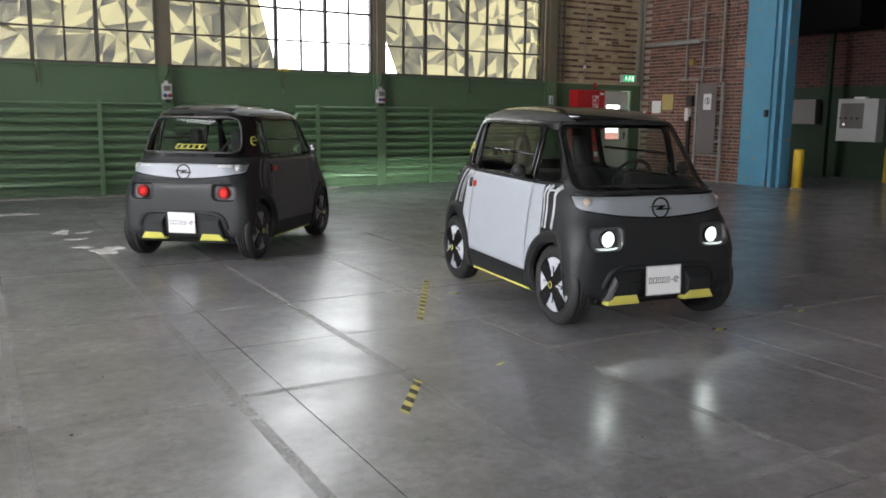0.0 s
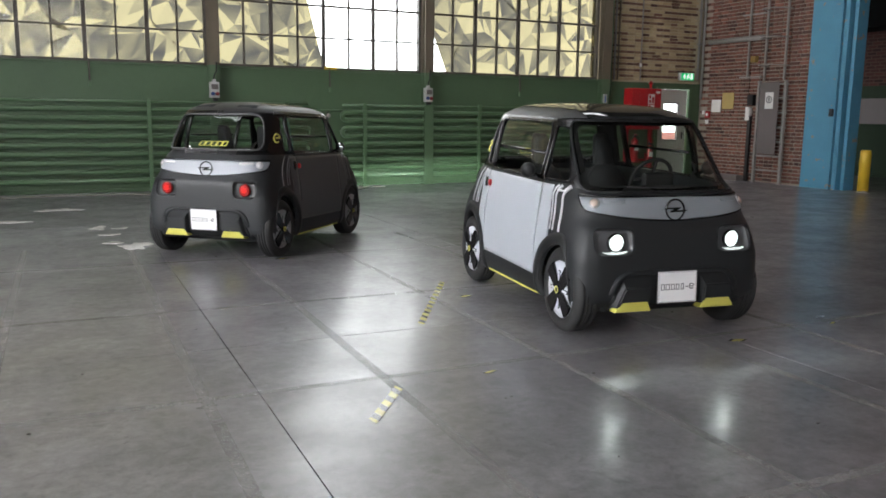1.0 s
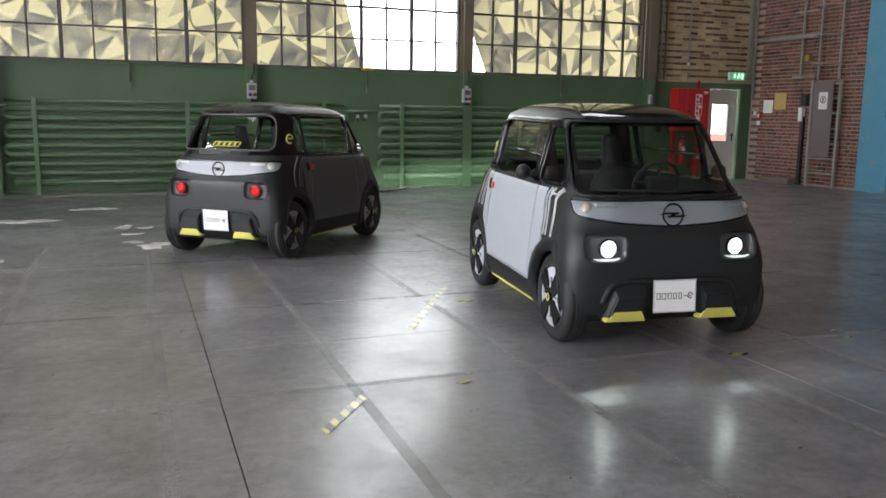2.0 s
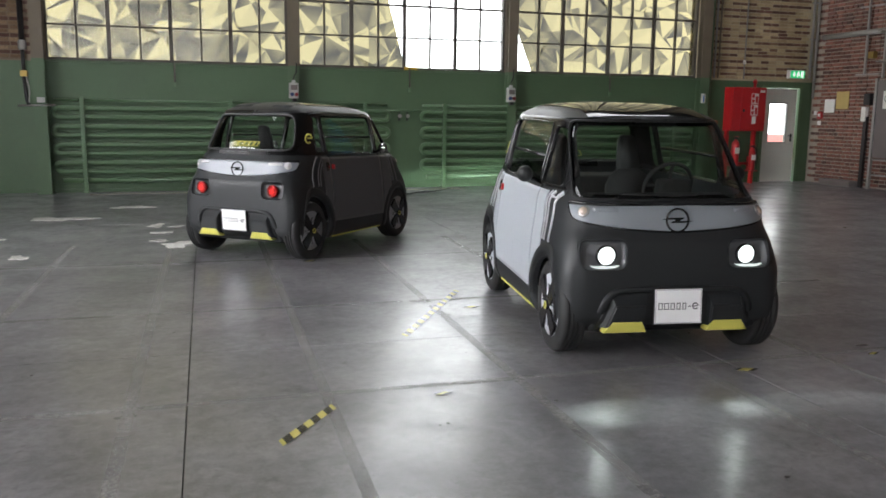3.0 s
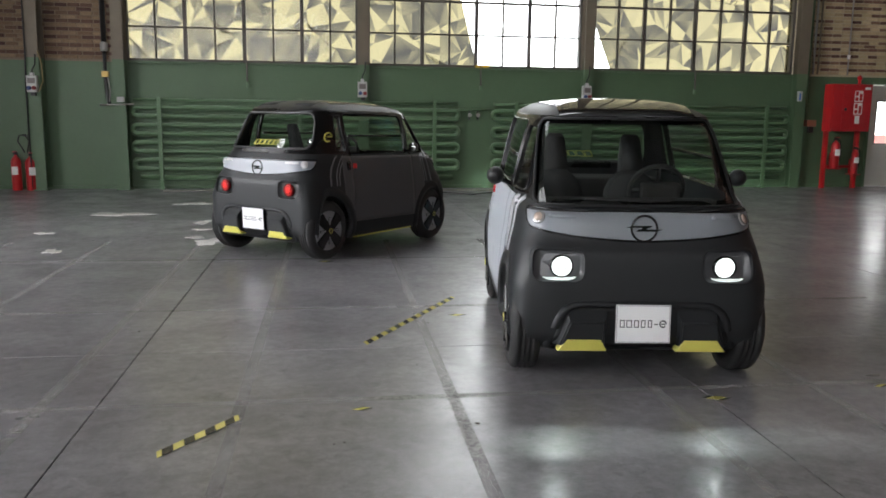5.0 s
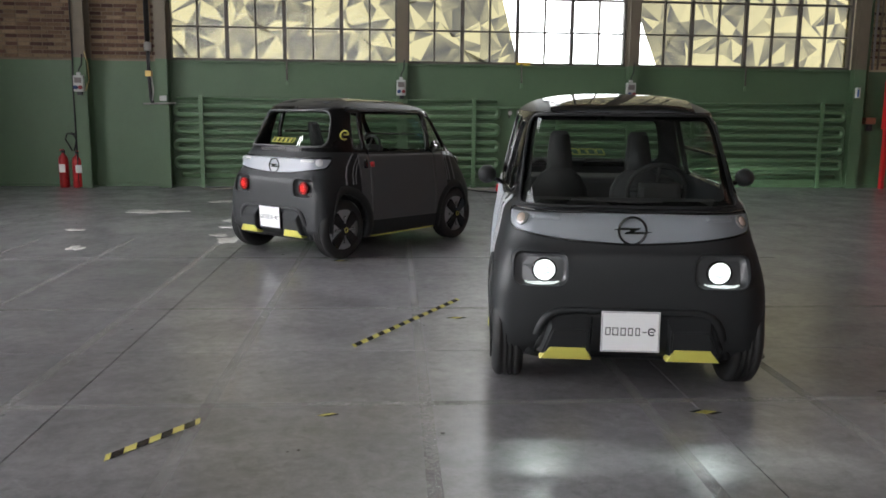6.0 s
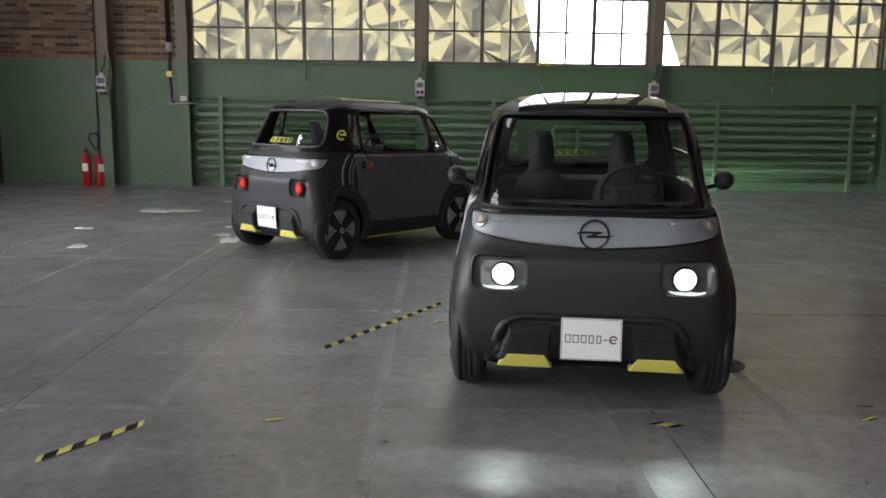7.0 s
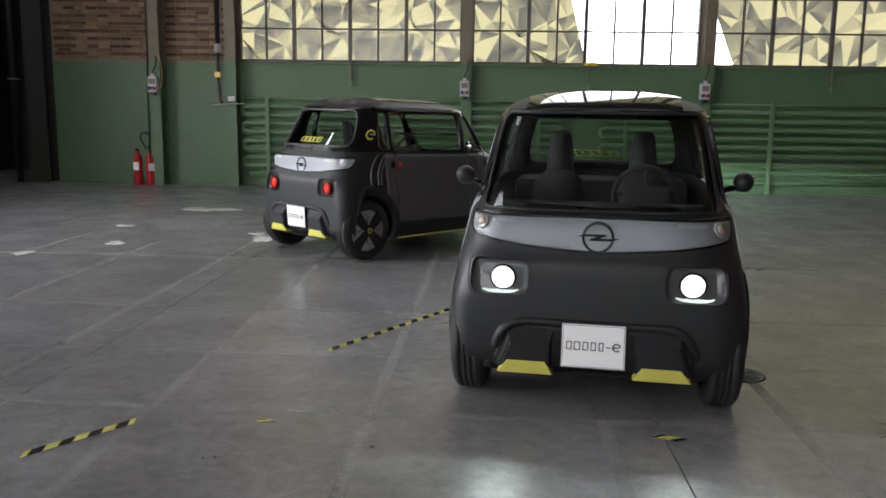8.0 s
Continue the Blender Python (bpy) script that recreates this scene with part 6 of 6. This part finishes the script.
        # arch flares
        for x in (WB, -WB):
            bm = bmesh.new()
            rows = []
            angs = [-0.42] + list(np.linspace(-0.25, math.pi + 0.25, 29)) + [math.pi + 0.42]
            for a in angs:
                row = []
                e = math.cos(a) * (1 if x > 0 else -1)
                f = 1 - 0.8 * min(1, max(0, (e - 0.35) / 0.5))
                for dr, off in ((0.084, 0.0), (0.077, 0.01), (0.042, 0.013), (0.007, 0.011), (0.0, -0.03)):
                    r = 0.308 + dr * f
                    z = max(0.18, ARCH_Z + r * math.sin(a) * 0.98)
                    row.append(bm.verts.new(skin(s_side(arch_x(x, r, a), z, side), z, off)))
                rows.append(row)
            for A, B in zip(rows, rows[1:]):
                for i in range(4):
                    bm.faces.new((A[i], A[i + 1], B[i + 1], B[i])).smooth = True
            part("arch_flare", bm, CHARCOAL_TRIM, car, smooth=True)
            # liner behind the wheel
            bm = bmesh.new()
            rows = [[bm.verts.new((max(-1.12, min(1.12, x + 0.325 * math.cos(a))), side * yy, max(0.2, 0.31 + 0.325 * math.sin(a)))) for yy in (0.63, 0.46)] for a in np.linspace(-0.3, math.pi + 0.3, 17)]
            for A, B in zip(rows, rows[1:]):
                bm.faces.new((A[0], A[1], B[1], B[0]))
            bm.faces.new([r[1] for r in rows])
            part("arch_liner", bm, M["rubber"], car)
        # sill with a bright line
        sl = part("sill", prism(bmesh.new(), [(side * y, z) for y, z in ((0.5, 0.17), (0.66, 0.185), (0.688, 0.24), (0.694, 0.335), (0.5, 0.335))], -0.56, 0.56, "x"), CHARCOAL_TRIM, car)
        part("sill_line", slab(-0.5, 0.5, min(side * 0.655, side * 0.672), max(side * 0.655, side * 0.672), 0.172, 0.186), NEON, sl, "yellow-green line under the sill")
        # glass
        for nm, poly in window_polys(side).items():
            g = part(nm, patch(poly, -0.012, 0.0, 0.05, 0.05), CAR_GLASS, car)
            g.visible_shadow = False
            rim = [skin(*p, 0.002) for p in dense(poly)]
            part("window_seal", tube(bmesh.new(), rim, 0.006, 6, closed=True), GLOSS_BLACK, g)
            if nm == "door_window":
                part("window_bar", band([Vector(S(-0.49, 1.19)), Vector(S(-0.05, 1.19)), Vector(S(0.39, 1.19))], 0.02, -0.004, 0.01), GLOSS_BLACK, g)
        # round mirror on a stalk
        a = skin(s_side(0.42, 1.02, side), 1.02, 0.0)
        tip = a + Vector((0.02, side * 0.075, 0.04))
        mr = part("mirror_stalk", tube(bmesh.new(), [a, a + Vector((0.0, side * 0.06, 0.02)), tip], 0.014, 8), GLOSS_BLACK, car)
        bm = lathe(bmesh.new(), [(0.0, 0.043), (0.02, 0.04), (0.038, 0.029), (0.05, 0.008), (0.054, -0.015), (0.051, -0.026)], "x", (0, 0, 0), 28)
        bmesh.ops.translate(bm, vec=tip + Vector((0, side * 0.03, 0.01)), verts=bm.verts)
        part("mirror_shell", bm, CHARCOAL_TRIM, mr)
        bm = lathe(bmesh.new(), [(0.049, -0.0262), (0.049, -0.029), (0.0, -0.029)], "x", (0, 0, 0), 28)
        bmesh.ops.translate(bm, vec=tip + Vector((0, side * 0.03, 0.01)), verts=bm.verts)
        part("mirror_glass", bm, M["chrome"], mr)
        for x in (WB, -WB):
            wheel(car, x, side * 0.671, side, cover_col, GLOSS_BLACK)
        # mark on the rear pillar: a plain bright ring
        c = (s_side(-0.765, 1.17, side), 1.17)
        pts = [skin(c[0] - side * 0.05 * math.cos(t), c[1] + 0.042 * math.sin(t), 0.003) for t in np.linspace(0.1, 5.3, 26)]
        bm = tube(bmesh.new(), pts, 0.0085, 6)
        tube(bm, [skin(c[0] - side * d, c[1] + 0.004, 0.003) for d in (-0.014, 0.018, 0.05)], 0.0085, 6)
        part("pillar_mark", bm, NEON, car, "yellow-green round mark")
    # screens
    for nm, poly in (("windscreen", windscreen_poly()), ("rear_window", shifted(rear_window_poly()))):
        g = part(nm, patch(poly, -0.01, 0.0, 0.05, 0.05), CAR_GLASS, car)
        g.visible_shadow = False
        part("screen_seal", tube(bmesh.new(), [skin(*p, 0.002) for p in dense(poly)], 0.009, 8, closed=True), CHARCOAL_TRIM if nm == "windscreen" else SEAL_GREY, g)
        if nm == "windscreen":                           # black printed border of the glass, widest beside the pillars
            edge_out = dense(poly)
            zc = (min(p[1] for p in poly) + max(p[1] for p in poly)) / 2
            bm = bmesh.new()
            A = [bm.verts.new(skin(a, z, -0.013)) for a, z in edge_out]
            B = [bm.verts.new(skin(a * 0.9, zc + (z - zc) * (0.91 if z > zc else 0.84), -0.015)) for a, z in edge_out]
            for i in range(len(A)):
                k = (i + 1) % len(A)
                bm.faces.new((A[i], A[k], B[k], B[i]))
            bmesh.ops.solidify(bm, geom=bm.faces[:], thickness=0.002)
            part("glass_border", bm, PILLAR_BLACK, g, "black printed border of the glass")
        if nm == "rear_window":
            for k, (y, w) in enumerate(((-0.15, 0.055), (-0.085, 0.06), (-0.02, 0.055), (0.042, 0.055), (0.102, 0.05))):
                a0, a1 = sorted((HALF + s_front(y - w / 2 + 0.06, 1.1), HALF + s_front(y + w / 2 + 0.056, 1.1)))
                loop = [(a0 - 0.014, 1.088), (a1 - 0.014, 1.088), (a1 + 0.014, 1.13), (a0 + 0.014, 1.13), (a0 - 0.014, 1.088)]
                bm = bmesh.new()
                for p, q in zip(loop, loop[1:]):
                    tube(bm, [skin(*p, 0.003), skin(*q, 0.003)], 0.005, 4)
                part("window_mark", bm, NEON, g, "yellow-green sticker mark")
        else:
            for ya, yb, zb in ((0.06, -0.3, 0.995), (-0.02, 0.16, 0.99)):
                pts = [skin(s_front(ya + (yb - ya) * t, 0.985 + (zb - 0.985) * t), 0.985 + (zb - 0.985) * t, 0.012) for t in np.linspace(0, 1, 6)]
                part("wiper", tube(bmesh.new(), pts, 0.005, 6), M["rubber"], g)
    end_face(car, 1, visor_f)
    end_face(car, -1, visor_r)
    # underbody and cabin
    bm = slab(-0.55, 0.55, -0.6, 0.6, 0.17, 0.30, 0.02)
    box(bm, -1.02, -0.55, -0.44, 0.44, 0.19, 0.5)
    box(bm, 0.55, 1.02, -0.44, 0.44, 0.19, 0.5)
    part("underbody", bm, M["rubber"], car)
    part("axle_shaft", tube(bmesh.new(), [(WB, -0.56, WHEEL_R), (WB, 0.56, WHEEL_R)], 0.025, 8), M["iron"], car)
    part("axle_shaft", tube(bmesh.new(), [(-WB, -0.56, WHEEL_R), (-WB, 0.56, WHEEL_R)], 0.025, 8), M["iron"], car)
    bm = prism(bmesh.new(), [(0.52, 0.56), (0.98, 0.56), (1.02, 0.925), (0.9, 0.935), (0.6, 0.955), (0.52, 0.92)], -0.54, 0.54, "y")
    bmesh.ops.bevel(bm, geom=[e for e in bm.edges if all(w.co.z > 0.9 for w in e.verts)], offset=0.02, segments=2, affect="EDGES")
    db = part("dashboard", bm, SEAT, car)
    bm = slab(0.5, 0.58, 0.12, 0.36, 0.9, 1.04, 0.03)
    part("instrument_pod", bm, M["rubber"], db)
    part("rear_shelf", slab(-0.98, -0.52, -0.56, 0.56, 0.5, 0.98, 0.04), SEAT, car)
    hub = Vector((0.45, 0.24, 0.985))
    ax = Vector((-0.9, 0, 0.42)).normalized()
    u = Vector((0, 1, 0))
    v = ax.cross(u)
    st = part("steering_wheel", tube(bmesh.new(), [hub + 0.165 * (math.cos(t) * u + math.sin(t) * v) for t in np.arange(28) * 2 * math.pi / 28], 0.014, 8, closed=True), M["rubber"], car)
    for t in (0, math.pi, -math.pi / 2):
        part("wheel_spoke", tube(bmesh.new(), [hub, hub + 0.165 * (math.cos(t) * u + math.sin(t) * v)], 0.013, 6), M["rubber"], st)
    part("column", tube(bmesh.new(), [hub, hub - ax * 0.18], 0.03, 8), M["rubber"], st)
    for y, x in ((0.26, -0.12), (-0.26, -0.2)):
        seat = part("seat", slab(x - 0.2, x + 0.28, y - 0.2, y + 0.2, 0.4, 0.62, 0.05), SEAT, car)
        lean = Matrix(((1, 0, -0.27, x - 0.08 + 0.27 * 0.58), (0, 1, 0, y), (0, 0, 1, 0), (0, 0, 0, 1)))
        bm = prism(bmesh.new(), [(-0.17, 0.58), (0.17, 0.58), (0.195, 0.78), (0.185, 0.92), (0.14, 1.0), (0.08, 1.045), (-0.08, 1.045), (-0.14, 1.0), (-0.185, 0.92), (-0.195, 0.78)], -0.05, 0.05, "x")
        bmesh.ops.bevel(bm, geom=[e for e in bm.edges if abs(e.verts[0].co.x - e.verts[1].co.x) < 1e-6], offset=0.03, segments=3, affect="EDGES")
        bmesh.ops.transform(bm, matrix=lean, verts=bm.verts)
        part("backrest", bm, SEAT, seat, smooth=True)
        bm = prism(bmesh.new(), [(-0.088, 1.035), (0.088, 1.035), (0.083, 1.14), (0.066, 1.27), (0.045, 1.3), (-0.045, 1.3), (-0.066, 1.27), (-0.083, 1.14)], -0.038, 0.04, "x")
        bmesh.ops.bevel(bm, geom=[e for e in bm.edges if abs(e.verts[0].co.x - e.verts[1].co.x) < 1e-6], offset=0.022, segments=3, affect="EDGES")
        bmesh.ops.transform(bm, matrix=lean, verts=bm.verts)
        part("headrest", bm, SEAT, seat, smooth=True)
    return car


TAG_RED = mat("red_tag", (0.6, 0.02, 0.02), 0.4, var=0.05)
STRIPE_PALE = paint("pale_grey_stripe", (0.55, 0.56, 0.58), 0.4)
STRIPE_DARK = paint("gloss_grey_stripe", (0.2, 0.2, 0.21), 0.2)
COVER_PALE = mat("pale_grey_wheel_cover", (0.5, 0.52, 0.56), 0.4, var=0.06)
COVER_DARK = mat("dark_grey_wheel_cover", (0.27, 0.275, 0.285), 0.4, var=0.08)
FRONT_CAR = pose(4.157, 5.39, 0, 0, 0, -98.8)
REAR_CAR = pose(2.52, 9.3, 0, 0, 0, 47.2)
microcar("microcar", "tiny electric car, pale grey doors, charcoal body, headlights lit", FRONT_CAR, SILVER, VISOR_FRONT, VISOR_REAR, COVER_PALE, STRIPE_PALE, "microcars in the hall")
microcar("microcar", "tiny electric car, dark grey doors, charcoal body, tail lamps lit", REAR_CAR, GRAPHITE, VISOR_FRONT, VISOR_REAR, COVER_DARK, STRIPE_DARK, "microcars in the hall")

# beams of the lit headlamps: a wide spill, a pool on the floor ahead, and a flat throw cut off at lamp height
for m in (FRONT_CAR, REAR_CAR):
    for y in (-0.437, 0.437):
        for power, cone, wide, blend, drop in ((SPILL, 46, 2.0, 0.06, 24.5), (BEAM, 14, 4.6, 0.35, 39.5), (THROW, 10, 4.5, 0.5, 5.2)):
            lamp = bpy.data.lights.new("headlamp_beam", "SPOT")
            lamp.energy, lamp.spot_size, lamp.spot_blend, lamp.shadow_soft_size = power, radians(cone), blend, 0.035
            lamp.color = (0.88, 1.0, 0.96)
            o = new("headlamp_beam", lamp)
            eye, aim = m @ Vector((1.215, y, 0.64)), m @ Vector((2.215, y, 0.64 - math.tan(radians(drop))))
            o.matrix_world = look(eye, aim) @ Matrix.Diagonal((wide, 1, 1, 1))      # each spreads further sideways than up and down


# ---- bricks, laid last ----
def brick_field(parent, u0, u1, z0, z1, axis, at, sign, m, seed, keep, dark=None, bond=3, joint=0.02, H=0.06, G=0.02, short=0.114, deep_share=0.75, stray=0.1):
    """Courses of bricks on a wall face; the nearest ones are single pieces, the rest one mesh."""
    r = random.Random(seed)
    L = 0.24
    bm = bmesh.new()
    box(bm, -L / 2, L / 2, -0.02, 0.02, -H / 2, H / 2)
    bmesh.ops.bevel(bm, geom=[e for e in bm.edges], offset=0.004, segments=1, affect="EDGES")
    full = mesh_of("brick", bm, m)
    bm = bmesh.new()
    box(bm, -short / 2, short / 2, -0.02, 0.02, -H / 2, H / 2)
    bmesh.ops.bevel(bm, geom=[e for e in bm.edges], offset=0.004, segments=1, affect="EDGES")
    half = mesh_of("brick", bm, m)
    full_dark, half_dark = full.copy(), half.copy()
    for me in (full_dark, half_dark):
        me.materials[0] = dark or m
    rest, burnt, row, z, made = bmesh.new(), bmesh.new(), 0, z0 + H / 2 + G, 0
    while z + H / 2 < z1:
        u = u0 + (0.0 if row % 2 else 0.06)
        header = row % bond == 1
        w = short if header else L
        while u + w < u1:
            c = u + w / 2
            u += w + joint
            deep = dark and r.random() < (deep_share if header else stray)        # whole courses are of burnt bricks
            d = at + sign * (r.uniform(-0.006, 0.003) + (0.008 if r.random() < 0.06 else 0))
            place = (c, d, z) if axis == "y" else (d, c, z)
            turn = r.uniform(-0.8, 0.8) + (0 if axis == "y" else 90)
            if made < 300 and z < keep:
                o = new("brick", (half_dark if header else full_dark) if deep else (half if header else full))
                o.parent = parent
                o.matrix_world = pose(*place, r.uniform(-0.5, 0.5), r.uniform(-0.4, 0.4), turn)
                made += 1
            else:
                into = burnt if deep else rest
                mm = pose(*place, 0, r.uniform(-0.4, 0.4), turn)
                q = short / 2 if header else L / 2
                vs = [into.verts.new(mm @ Vector((a, b, e))) for a in (-q, q) for b in (-0.02, 0.02) for e in (-H / 2, H / 2)]
                for f in ((0, 1, 3, 2), (4, 6, 7, 5), (0, 4, 5, 1), (2, 3, 7, 6), (0, 2, 6, 4), (1, 5, 7, 3)):
                    into.faces.new([vs[i] for i in f])
        z += H + G
        row += 1
    for bm, mm in ((rest, m), (burnt, dark or m)):
        if len(bm.verts):
            tagged(part("brickwork", bm, mm, parent), kind="stuff")
        else:
            bm.free()


walls = {o.name: o for o in scene.objects if o.name.startswith("wall_")}
brick_field(walls["wall_north_brick_west"], -4.4, -1.0, SILL, 4.6, "y", NORTH + 0.03, -1, M["brick_brown"], 1, 9, M["brick_deep_brown"], 2, 0.02, 0.056, 0.0125, 0.19, 0.8, 0.06)
brick_field(walls["wall_north_brick_east"], 12.2, 15.08, SILL, 4.6, "y", NORTH + 0.03, -1, M["brick_tan"], 2, 9, M["brick_burnt"], 2, 0.02, 0.056, 0.0125, 0.19, 0.82, 0.05)
brick_field(walls["wall_east"], 12.66, 15.88, 0.02, 4.8, "x", EAST + 0.03, -1, M["brick_red"], 3, 1.6, None, 2, 0.026, 0.062, 0.018)
